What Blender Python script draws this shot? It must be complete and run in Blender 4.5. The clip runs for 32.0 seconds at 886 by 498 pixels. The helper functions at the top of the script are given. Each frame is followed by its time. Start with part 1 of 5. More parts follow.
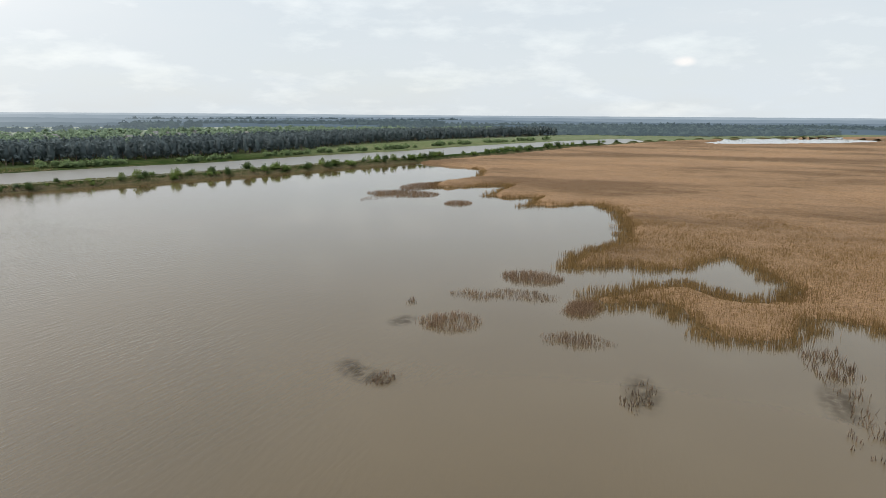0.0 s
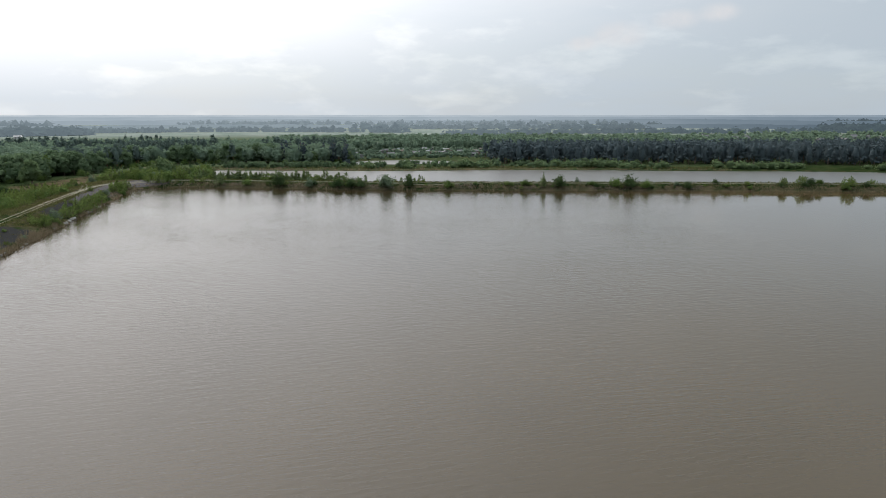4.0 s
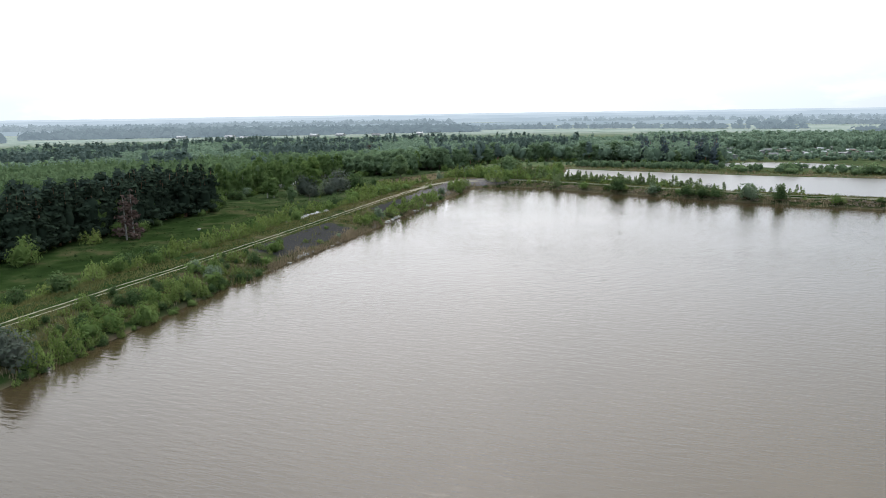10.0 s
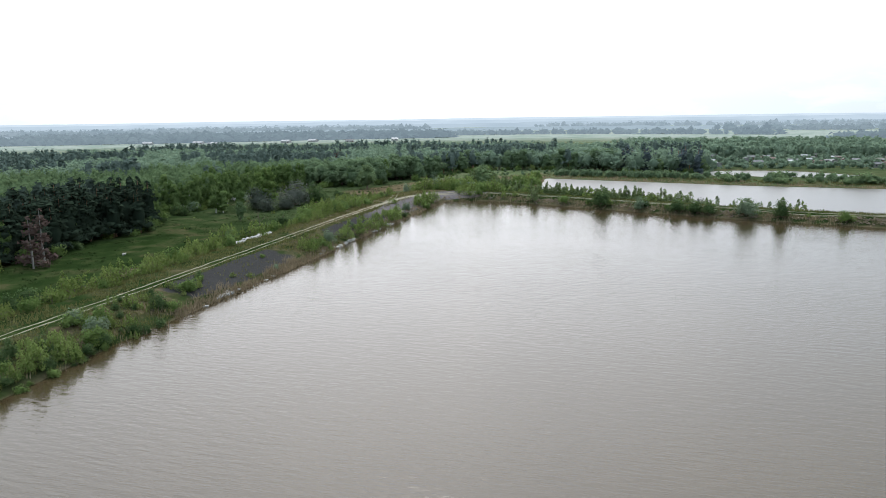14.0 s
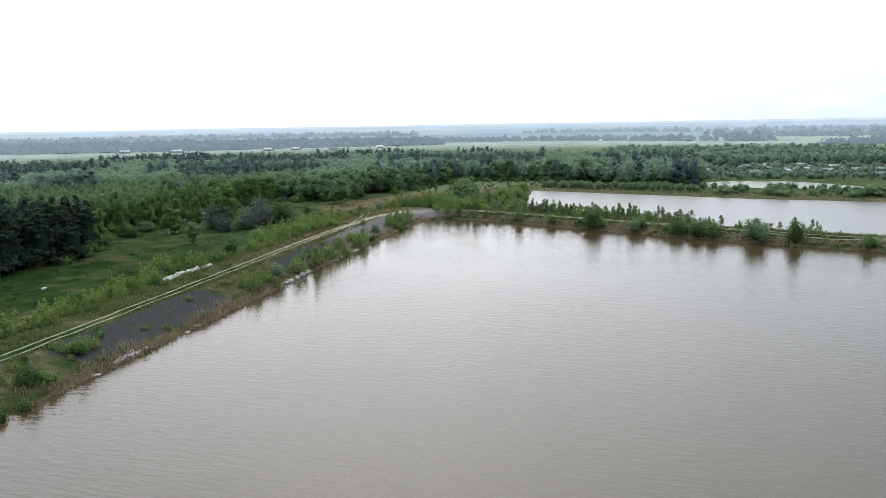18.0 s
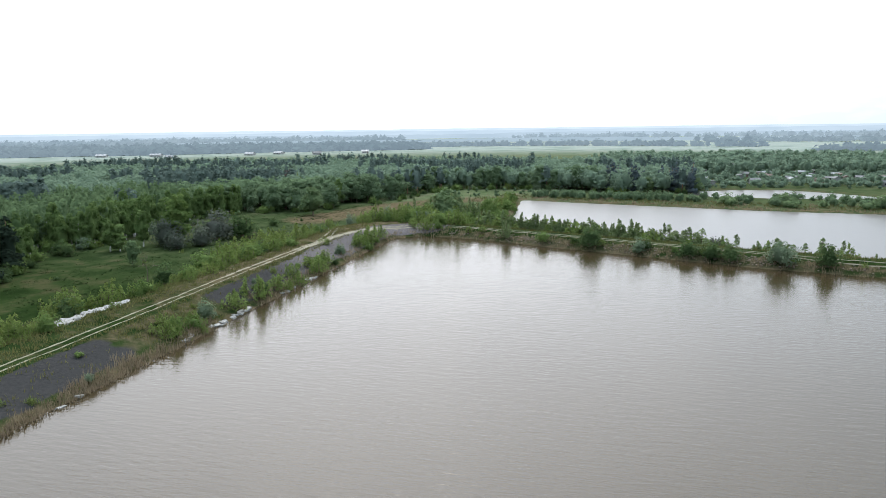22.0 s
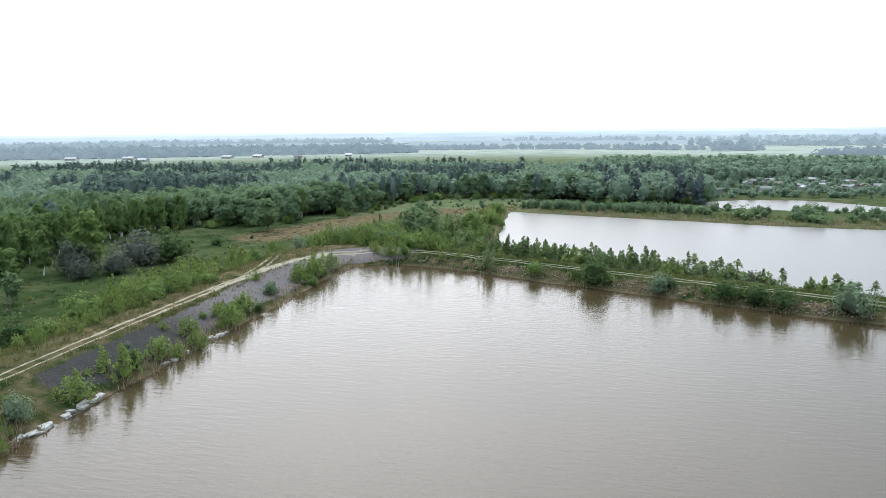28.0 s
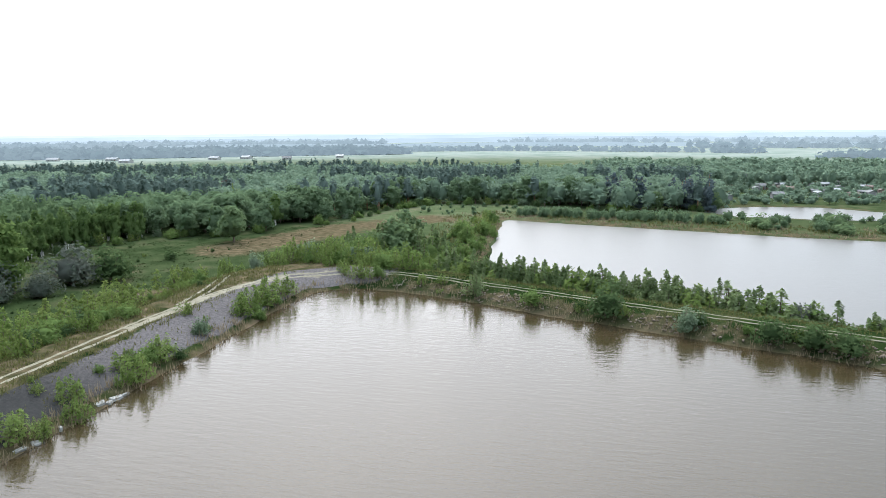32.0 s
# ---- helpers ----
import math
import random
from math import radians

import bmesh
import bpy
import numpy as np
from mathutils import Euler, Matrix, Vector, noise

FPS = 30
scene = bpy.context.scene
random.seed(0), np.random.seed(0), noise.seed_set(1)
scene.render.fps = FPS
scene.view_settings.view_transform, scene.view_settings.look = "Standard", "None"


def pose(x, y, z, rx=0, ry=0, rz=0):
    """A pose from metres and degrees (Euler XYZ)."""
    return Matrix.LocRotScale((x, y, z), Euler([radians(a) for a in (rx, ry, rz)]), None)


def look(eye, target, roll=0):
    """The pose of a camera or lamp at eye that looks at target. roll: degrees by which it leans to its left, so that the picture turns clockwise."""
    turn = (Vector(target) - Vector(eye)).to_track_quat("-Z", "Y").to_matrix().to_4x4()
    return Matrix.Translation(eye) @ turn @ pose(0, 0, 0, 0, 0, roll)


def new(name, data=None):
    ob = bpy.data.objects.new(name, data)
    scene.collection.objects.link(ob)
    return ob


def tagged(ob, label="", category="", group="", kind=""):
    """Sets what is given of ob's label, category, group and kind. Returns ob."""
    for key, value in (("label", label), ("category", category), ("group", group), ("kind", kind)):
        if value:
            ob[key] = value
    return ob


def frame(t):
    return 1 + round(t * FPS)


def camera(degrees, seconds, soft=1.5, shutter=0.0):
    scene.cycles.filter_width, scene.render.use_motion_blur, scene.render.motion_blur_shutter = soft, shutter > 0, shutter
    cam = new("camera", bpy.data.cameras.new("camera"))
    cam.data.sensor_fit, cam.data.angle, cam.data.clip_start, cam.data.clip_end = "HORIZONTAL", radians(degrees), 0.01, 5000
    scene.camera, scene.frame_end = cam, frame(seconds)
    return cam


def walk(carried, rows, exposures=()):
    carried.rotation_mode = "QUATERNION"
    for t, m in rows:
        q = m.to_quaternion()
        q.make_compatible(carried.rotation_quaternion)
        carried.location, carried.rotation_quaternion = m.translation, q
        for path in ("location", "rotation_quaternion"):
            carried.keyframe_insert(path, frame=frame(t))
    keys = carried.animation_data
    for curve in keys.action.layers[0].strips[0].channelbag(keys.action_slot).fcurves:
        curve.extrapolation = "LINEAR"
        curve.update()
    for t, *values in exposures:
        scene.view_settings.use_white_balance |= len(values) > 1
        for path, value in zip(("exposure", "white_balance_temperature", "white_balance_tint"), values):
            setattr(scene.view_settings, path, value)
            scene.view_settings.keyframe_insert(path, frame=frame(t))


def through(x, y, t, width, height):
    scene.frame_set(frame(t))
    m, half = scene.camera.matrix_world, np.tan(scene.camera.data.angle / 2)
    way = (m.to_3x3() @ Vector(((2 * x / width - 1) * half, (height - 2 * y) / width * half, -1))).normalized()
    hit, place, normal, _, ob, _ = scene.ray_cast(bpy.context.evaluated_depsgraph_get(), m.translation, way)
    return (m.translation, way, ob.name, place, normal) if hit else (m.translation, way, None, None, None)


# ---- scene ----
cam = camera(66.92, 32.0, soft=0.8)
PATH = [
    (0, (33.23, -303.15, 30.52), (124.07, -266.26, 10.87), 0.41),
    (1, (39.70, -302.92, 30.33), (120.62, -247.63, 10.47), 0.23),
    (2, (46.73, -301.67, 29.77), (111.71, -228.27, 10.02), 0.10),
    (3, (53.09, -297.65, 29.68), (98.50, -210.74, 10.08), 0.07),
    (3.7, (56.88, -293.70, 29.57), (86.85, -200.34, 9.93), 0.02),
    (4.4, (60.74, -289.51, 29.54), (72.22, -192.13, 9.93), -0.09),
    (6.6, (68.90, -280.45, 30.00), (35.64, -188.21, 10.36), -0.61),
    (7, (69.50, -278.14, 29.92), (36.64, -185.78, 10.20), -0.71),
    (8, (70.89, -272.15, 29.62), (38.78, -179.53, 9.85), -0.73),
    (9, (71.32, -266.40, 29.46), (39.98, -173.52, 9.68), -0.75),
    (10, (71.01, -260.42, 29.57), (40.44, -167.29, 9.77), -0.87),
    (11, (70.07, -254.66, 29.90), (40.41, -161.23, 10.15), -0.84),
    (12, (68.94, -247.71, 30.05), (40.05, -154.00, 10.43), -1.04),
    (13, (68.82, -241.04, 29.95), (40.34, -147.15, 10.63), -0.70),
    (14, (67.45, -234.94, 30.12), (39.83, -140.76, 10.98), -0.84),
    (17, (66.00, -217.12, 31.49), (39.50, -122.50, 12.93), -1.01),
    (18, (65.40, -211.03, 31.54), (39.20, -116.27, 13.24), -0.98),
    (19, (64.53, -204.93, 31.70), (38.75, -110.02, 13.59), -0.95),
    (20, (63.71, -198.38, 31.95), (38.30, -103.36, 13.94), -0.94),
    (21, (62.64, -191.51, 31.92), (37.66, -96.35, 14.01), -0.83),
    (22, (61.88, -184.82, 31.83), (37.21, -89.55, 14.08), -0.76),
    (23, (61.21, -178.25, 31.80), (36.77, -82.90, 14.15), -0.72),
    (24, (60.49, -171.56, 31.85), (36.27, -76.15, 14.24), -0.66),
    (27, (58.30, -151.93, 31.65), (34.67, -56.34, 14.21), -0.58),
    (28, (57.45, -145.39, 31.64), (34.15, -49.70, 14.26), -0.59),
    (29, (56.62, -138.58, 31.50), (33.45, -42.85, 14.16), -0.48),
    (30, (55.85, -132.06, 31.44), (32.86, -36.30, 14.12), -0.42),
    (31, (55.19, -125.60, 31.34), (32.36, -29.78, 14.12), -0.42),
    (32, (54.45, -119.28, 31.23), (31.74, -23.42, 14.04), -0.42),
]
walk(cam, [(t, look(eye, target, roll)) for t, eye, target, roll in PATH],
     exposures=[(0.0, 0.0, 7150, 15), (2.0, -0.2, 6950, 14), (4.0, -0.55, 6600, 13), (7.0, -0.22, 6450, 13), (9.5, 0.03, 6400, 13), (18.0, 0.10, 6250, 12), (32.0, 0.48, 6200, 12)])

# ---- sky and sun: thin bright overcast, the sun behind cloud to the north-north-west ----
SUN_AZ, SUN_EL = radians(-22), radians(53)
sun_way = Vector((math.sin(SUN_AZ) * math.cos(SUN_EL), math.cos(SUN_AZ) * math.cos(SUN_EL), math.sin(SUN_EL)))
world = bpy.data.worlds.new("overcast_sky")
scene.world = world
world.use_nodes = True
wn, wl = world.node_tree.nodes, world.node_tree.links
wn.clear()


def wnode(kind, **values):
    n = wn.new(kind)
    for k, v in values.items():
        n.inputs[k].default_value = v
    return n


sky = wn.new("ShaderNodeTexSky")
sky.sky_type, sky.sun_disc = "NISHITA", False
sky.sun_elevation, sky.sun_rotation = SUN_EL, SUN_AZ
sky.air_density, sky.dust_density = 1.0, 1.0
sky_dim = wn.new("ShaderNodeVectorMath"); sky_dim.operation = "SCALE"
sky_dim.inputs["Scale"].default_value = 0.15
wl.new(sky.outputs[0], sky_dim.inputs[0])
wco = wn.new("ShaderNodeTexCoord")
wmap = wn.new("ShaderNodeMapping")
wmap.inputs["Scale"].default_value = (1.0, 1.0, 4.5)
wl.new(wco.outputs["Generated"], wmap.inputs["Vector"])
wnoise = wnode("ShaderNodeTexNoise", Scale=3.0, Detail=8.0, Roughness=0.6)
wl.new(wmap.outputs[0], wnoise.inputs["Vector"])
wramp = wn.new("ShaderNodeValToRGB")
wramp.color_ramp.elements[0].position, wramp.color_ramp.elements[0].color = 0.36, (0.84, 0.84, 0.84, 1)
wramp.color_ramp.elements[1].position, wramp.color_ramp.elements[1].color = 0.62, (1, 1, 1, 1)
wl.new(wnoise.outputs["Fac"], wramp.inputs[0])
wsep = wn.new("ShaderNodeSeparateXYZ")
wl.new(wco.outputs["Generated"], wsep.inputs[0])
# brightening of the cloud veil under and round the hidden sun
VEIL_EL = radians(29)
veil_way = Vector((math.sin(SUN_AZ) * math.cos(VEIL_EL), math.cos(SUN_AZ) * math.cos(VEIL_EL), math.sin(VEIL_EL)))
wdot = wn.new("ShaderNodeVectorMath"); wdot.operation = "DOT_PRODUCT"
wdot.inputs[1].default_value = veil_way
wl.new(wco.outputs["Generated"], wdot.inputs[0])
wglow = wn.new("ShaderNodeMapRange")
wglow.inputs["From Min"].default_value, wglow.inputs["From Max"].default_value = -0.2, 1.0
wglow.inputs["To Min"].default_value, wglow.inputs["To Max"].default_value = 0.0, 1.0
wl.new(wdot.outputs["Value"], wglow.inputs["Value"])
wcloud = wn.new("ShaderNodeMix"); wcloud.data_type = "RGBA"
wcloud.inputs[6].default_value, wcloud.inputs[7].default_value = (0.655, 0.775, 0.865, 1), (2.9, 2.89, 2.86, 1)
wpow = wn.new("ShaderNodeMath"); wpow.operation = "POWER"
wpow.inputs[1].default_value = 5.0
wl.new(wglow.outputs[0], wpow.inputs[0])
wlow = wn.new("ShaderNodeMapRange")
wlow.inputs["From Min"].default_value, wlow.inputs["From Max"].default_value = 0.02, 0.20
wlow.inputs["To Min"].default_value, wlow.inputs["To Max"].default_value = 0.27, 1.0
wl.new(wsep.outputs["Z"], wlow.inputs["Value"])
wdim = wn.new("ShaderNodeMath"); wdim.operation = "MULTIPLY"
wl.new(wpow.outputs[0], wdim.inputs[0])
wl.new(wlow.outputs[0], wdim.inputs[1])
wl.new(wdim.outputs[0], wcloud.inputs[0])
wmix = wn.new("ShaderNodeMix"); wmix.data_type = "RGBA"
wl.new(wramp.outputs[0], wmix.inputs[0])
wl.new(sky_dim.outputs[0], wmix.inputs[6])
wl.new(wcloud.outputs[2], wmix.inputs[7])
wpuff = wnode("ShaderNodeTexNoise", Scale=7.5, Detail=9.0, Roughness=0.58)
wmap2 = wn.new("ShaderNodeMapping")
wmap2.inputs["Scale"].default_value, wmap2.inputs["Location"].default_value = (1.0, 1.0, 3.2), (0.4, 0.1, 0.0)
wl.new(wco.outputs["Generated"], wmap2.inputs["Vector"])
wl.new(wmap2.outputs[0], wpuff.inputs["Vector"])
wpuff_ramp = wn.new("ShaderNodeValToRGB")
wpuff_ramp.color_ramp.elements[0].position, wpuff_ramp.color_ramp.elements[0].color = 0.52, (0.985, 0.99, 0.995, 1)
wpuff_ramp.color_ramp.elements[1].position, wpuff_ramp.color_ramp.elements[1].color = 0.70, (1.16, 1.14, 1.11, 1)
wl.new(wpuff.outputs["Fac"], wpuff_ramp.inputs[0])
wtint = wn.new("ShaderNodeMix"); wtint.data_type, wtint.blend_type = "RGBA", "MULTIPLY"
wtint.inputs[0].default_value = 1.0
wrise = wn.new("ShaderNodeMapRange")
wrise.inputs["From Min"].default_value, wrise.inputs["From Max"].default_value = 0.30, 0.85
wrise.inputs["To Min"].default_value, wrise.inputs["To Max"].default_value = 1.05, 2.5
wl.new(wsep.outputs["Z"], wrise.inputs["Value"])
wlift = wn.new("ShaderNodeVectorMath"); wlift.operation = "SCALE"
wl.new(wmix.outputs[2], wtint.inputs[6])
wl.new(wpuff_ramp.outputs[0], wtint.inputs[7])
wl.new(wtint.outputs[2], wlift.inputs[0])
wl.new(wrise.outputs[0], wlift.inputs["Scale"])
# small heaped clouds low in the east and the north-east: (azimuth, height, width) in degrees
wall = wlift.outputs[0]
for az, el, wide in [(87.0, 4.2, 1.0), (31.6, 7.2, 2.0), (27.4, 6.2, 2.6), (34.6, 7.6, 1.8), (24.5, 5.6, 1.6)]:
    az, el = radians(az), radians(el)
    spot = wn.new("ShaderNodeVectorMath"); spot.operation = "SUBTRACT"
    spot.inputs[1].default_value = (math.sin(az) * math.cos(el), math.cos(az) * math.cos(el), math.sin(el))
    wl.new(wco.outputs["Generated"], spot.inputs[0])
    flat = wn.new("ShaderNodeVectorMath"); flat.operation = "MULTIPLY"
    flat.inputs[1].default_value = (1.0, 1.0, 2.2)
    wl.new(spot.outputs[0], flat.inputs[0])
    far = wn.new("ShaderNodeVectorMath"); far.operation = "LENGTH"
    wl.new(flat.outputs[0], far.inputs[0])
    body = wn.new("ShaderNodeMapRange"); body.interpolation_type = "SMOOTHSTEP"
    body.inputs["From Min"].default_value, body.inputs["From Max"].default_value = radians(wide) * 1.1, radians(wide) * 0.25
    wl.new(far.outputs["Value"], body.inputs["Value"])
    heap = wnode("ShaderNodeTexNoise", Scale=42.0, Detail=6.0, Roughness=0.6)
    wl.new(wco.outputs["Generated"], heap.inputs["Vector"])
    tear = wn.new("ShaderNodeMath"); tear.operation = "MULTIPLY"
    wl.new(body.outputs[0], tear.inputs[0])
    wl.new(heap.outputs["Fac"], tear.inputs[1])
    puff = wn.new("ShaderNodeMix"); puff.data_type = "RGBA"
    puff.inputs[7].default_value = (1.10, 1.11, 1.12, 1)
    wl.new(tear.outputs[0], puff.inputs[0])
    wl.new(wall, puff.inputs[6])
    wall = puff.outputs[2]
wbg = wn.new("ShaderNodeBackground")
wout = wn.new("ShaderNodeOutputWorld")
wl.new(wall, wbg.inputs["Color"])
wl.new(wbg.outputs[0], wout.inputs["Surface"])

sun = new("sun", bpy.data.lights.new("sun", "SUN"))
sun.data.energy, sun.data.angle, sun.data.color = 1.15, radians(22), (1.0, 0.95, 0.86)
sun.matrix_basis = look(sun_way * 300, (0, 0, 0))

# ---- materials ----


class Mat:
    """A small builder of node materials."""

    def __init__(self, name):
        self.m = bpy.data.materials.new(name)
        self.m.use_nodes = True
        self.n, self.l = self.m.node_tree.nodes, self.m.node_tree.links
        self.n.clear()
        self.out = self.n.new("ShaderNodeOutputMaterial")

    def node(self, kind, **values):
        n = self.n.new(kind)
        for k, v in values.items():
            n.inputs[k].default_value = v
        return n

    def link(self, a, b):
        self.l.new(a, b)

    def pos(self, scale=(1, 1, 1), turn=0.0):
        g = self.n.new("ShaderNodeNewGeometry")
        m = self.n.new("ShaderNodeMapping")
        m.inputs["Scale"].default_value = scale
        m.inputs["Rotation"].default_value = (0, 0, turn)
        self.link(g.outputs["Position"], m.inputs["Vector"])
        return m.outputs[0]

    def noise(self, scale, detail=4.0, vec=None, rough=0.55):
        n = self.node("ShaderNodeTexNoise", Scale=scale, Detail=detail, Roughness=rough)
        self.link(vec if vec is not None else self.pos(), n.inputs["Vector"])
        return n.outputs["Fac"]

    def ramp(self, fac, stops):
        r = self.n.new("ShaderNodeValToRGB")
        e = r.color_ramp.elements
        while len(e) < len(stops):
            e.new(0.5)
        for k, (p, c) in enumerate(stops):
            e[k].position, e[k].color = p, (*c, 1) if len(c) == 3 else c
        self.link(fac, r.inputs[0])
        return r.outputs[0]

    def mix(self, fac, a, b, mode="MIX"):
        x = self.n.new("ShaderNodeMix")
        x.data_type, x.blend_type = "RGBA", mode
        for k, v in ((0, fac), (6, a), (7, b)):
            if isinstance(v, (int, float)):
                x.inputs[k].default_value = v
            elif isinstance(v, tuple):
                x.inputs[k].default_value = (*v, 1) if len(v) == 3 else v
            else:
                self.link(v, x.inputs[k])
        return x.outputs[2]

    def math(self, op, a, b=0.0, clamp=False):
        x = self.n.new("ShaderNodeMath")
        x.operation, x.use_clamp = op, clamp
        for k, v in ((0, a), (1, b)):
            if isinstance(v, (int, float)):
                x.inputs[k].default_value = v
            else:
                self.link(v, x.inputs[k])
        return x.outputs[0]

    def attr(self, name):
        a = self.n.new("ShaderNodeAttribute")
        a.attribute_name = name
        return a.outputs["Fac"]

    def bump(self, height, strength=0.5, distance=0.1):
        b = self.node("ShaderNodeBump", Strength=strength, Distance=distance)
        self.link(height, b.inputs["Height"])
        return b.outputs[0]

    def finish(self, color, rough=0.85, normal=None, spec=0.3, ior=1.45, metal=0.0):
        p = self.node("ShaderNodeBsdfPrincipled", Roughness=rough, IOR=ior, Metallic=metal)
        p.inputs["Specular IOR Level"].default_value = spec
        if isinstance(color, tuple):
            p.inputs["Base Color"].default_value = (*color, 1)
        else:
            self.link(color, p.inputs["Base Color"])
        if normal is not None:
            self.link(normal, p.inputs["Normal"])
        self.link(p.outputs[0], self.out.inputs["Surface"])
        return self.m


def leaf_material(name, dark, light, through=0.45, patch=0.05):
    """Leaves: each spray differs a little, each plant too, and light comes through."""
    m = Mat(name)
    g = m.n.new("ShaderNodeNewGeometry")
    o = m.n.new("ShaderNodeObjectInfo")
    spread = m.math("ADD", m.math("MULTIPLY", g.outputs["Random Per Island"], 0.42),
                    m.math("MULTIPLY", o.outputs["Random"], 0.25))
    spread = m.math("ADD", spread, m.math("MULTIPLY", m.math("SUBTRACT", m.noise(patch, 3.0), 0.3), 0.6), True)
    c = m.ramp(spread, [(0.0, dark), (1.0, light)])
    d = m.node("ShaderNodeBsdfDiffuse")
    tr = m.node("ShaderNodeBsdfTranslucent")
    mix = m.node("ShaderNodeMixShader", Fac=through)
    m.link(c, d.inputs["Color"])
    m.link(c, tr.inputs["Color"])
    m.link(d.outputs[0], mix.inputs[1])
    m.link(tr.outputs[0], mix.inputs[2])
    m.link(mix.outputs[0], m.out.inputs["Surface"])
    return m.m


def bark_material(name, dark, light, scale=3.0):
    m = Mat(name)
    v = m.pos((1, 1, 0.25))
    n = m.noise(scale, 5.0, v)
    return m.finish(m.ramp(n, [(0.3, dark), (0.7, light)]), 0.9, m.bump(n, 0.6, 0.05))


def plain_material(name, a, b, scale=2.0, rough=0.8, relief=0.3, metal=0.0):
    m = Mat(name)
    n = m.noise(scale, 6.0)
    big = m.noise(scale * 0.15, 3.0)
    c = m.mix(m.math("MULTIPLY", big, 0.5), m.ramp(n, [(0.3, a), (0.72, b)]), a)
    return m.finish(c, rough, m.bump(n, relief, 0.03), metal=metal)


LEAF = {
    "poplar": leaf_material("young_poplar_leaves", (0.076, 0.112, 0.046), (0.205, 0.252, 0.112)),
    "thicket": leaf_material("mid_green_thicket_leaves", (0.068, 0.110, 0.024), (0.226, 0.281, 0.091)),
    "lime": leaf_material("fresh_yellow_green_leaves", (0.076, 0.114, 0.028), (0.222, 0.262, 0.082)),
    "silver": leaf_material("silver_willow_leaves", (0.075, 0.112, 0.060), (0.225, 0.275, 0.180)),
    "dark": leaf_material("dark_willow_leaves", (0.034, 0.060, 0.023), (0.111, 0.156, 0.065)),
    "broad": leaf_material("broadleaf_leaves", (0.054, 0.097, 0.027), (0.176, 0.236, 0.076)),
    "birch": leaf_material("birch_leaves", (0.065, 0.108, 0.034), (0.160, 0.220, 0.080)),
    "pine": leaf_material("pine_needles", (0.014, 0.022, 0.015), (0.040, 0.056, 0.036), 0.10),
    "rust": leaf_material("dying_pine_needles", (0.055, 0.040, 0.034), (0.115, 0.080, 0.068), 0.15),
    "pale": leaf_material("pale_sparse_leaves", (0.0900, 0.1010, 0.0800), (0.2100, 0.2200, 0.1850), 0.3),
    "grey_willow": leaf_material("grey_flowering_willow_leaves", (0.040, 0.058, 0.034), (0.150, 0.160, 0.135)),
    # woodland copies: the farther ones are paler, with haze put into the colour
    "broad_hazed": leaf_material("woodland_leaves", (0.105, 0.156, 0.086), (0.155, 0.215, 0.115), 0.5, 0.035),
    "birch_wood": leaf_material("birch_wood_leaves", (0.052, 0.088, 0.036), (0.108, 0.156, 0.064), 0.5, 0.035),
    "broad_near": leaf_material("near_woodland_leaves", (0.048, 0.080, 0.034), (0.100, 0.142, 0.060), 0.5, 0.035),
    "birch_hazed": leaf_material("birch_wood_leaves_hazed", (0.085, 0.132, 0.066), (0.138, 0.194, 0.094), 0.5, 0.035),
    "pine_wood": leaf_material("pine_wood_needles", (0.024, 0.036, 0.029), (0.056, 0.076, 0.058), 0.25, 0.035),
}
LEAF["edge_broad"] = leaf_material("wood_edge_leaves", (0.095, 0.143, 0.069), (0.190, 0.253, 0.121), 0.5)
# bluer, paler colours stand in for haze on distant trees
LEAF["wood_hazed"] = leaf_material("haze_tinted_far_leaves", (0.145, 0.202, 0.142), (0.182, 0.247, 0.166), 0.5, 0.035)
LEAF["pine_hazed"] = leaf_material("hazed_pine_needles", (0.086, 0.118, 0.100), (0.120, 0.160, 0.134), 0.3, 0.035)
LEAF["pine_belt"] = leaf_material("haze_tinted_pine_needles", (0.072, 0.092, 0.098), (0.108, 0.138, 0.142), 0.3, 0.03)
BARK = bark_material("grey_brown_bark", (0.06, 0.045, 0.035), (0.17, 0.13, 0.10))
BIRCH_BARK = bark_material("white_birch_bark", (0.25, 0.24, 0.22), (0.72, 0.70, 0.66), 1.5)
DEAD_BARK = bark_material("bleached_dead_wood", (0.15, 0.14, 0.125), (0.32, 0.305, 0.28))
PINE_BARK = bark_material("orange_brown_pine_bark", (0.10, 0.06, 0.04), (0.30, 0.18, 0.11))
REED = leaf_material("dry_tan_reed_stems", (0.062, 0.040, 0.016), (0.235, 0.152, 0.066), 0.3, 0.03)
REED_CLUMP = leaf_material("faded_reed_stems", (0.085, 0.056, 0.036), (0.225, 0.150, 0.100), 0.3, 0.05)
REED_FRINGE = leaf_material("dry_straw_fringe", (0.13, 0.10, 0.065), (0.30, 0.24, 0.155), 0.3, 0.06)
DARK_STEM = leaf_material("wet_dark_stems", (0.050, 0.035, 0.025), (0.15, 0.10, 0.07), 0.1, 0.1)
GRASS = leaf_material("rough_bank_grass", (0.058, 0.064, 0.022), (0.175, 0.165, 0.066), 0.3, 0.05)
MEADOW = leaf_material("short_meadow_grass", (0.014, 0.026, 0.009), (0.036, 0.050, 0.019), 0.3, 0.02)
CONCRETE = plain_material("pale_concrete_rubble", (0.17, 0.165, 0.15), (0.36, 0.35, 0.325), 3.0)
WEATHERED = plain_material("weathered_grey_timber", (0.16, 0.13, 0.10), (0.34, 0.29, 0.24), 4.0)
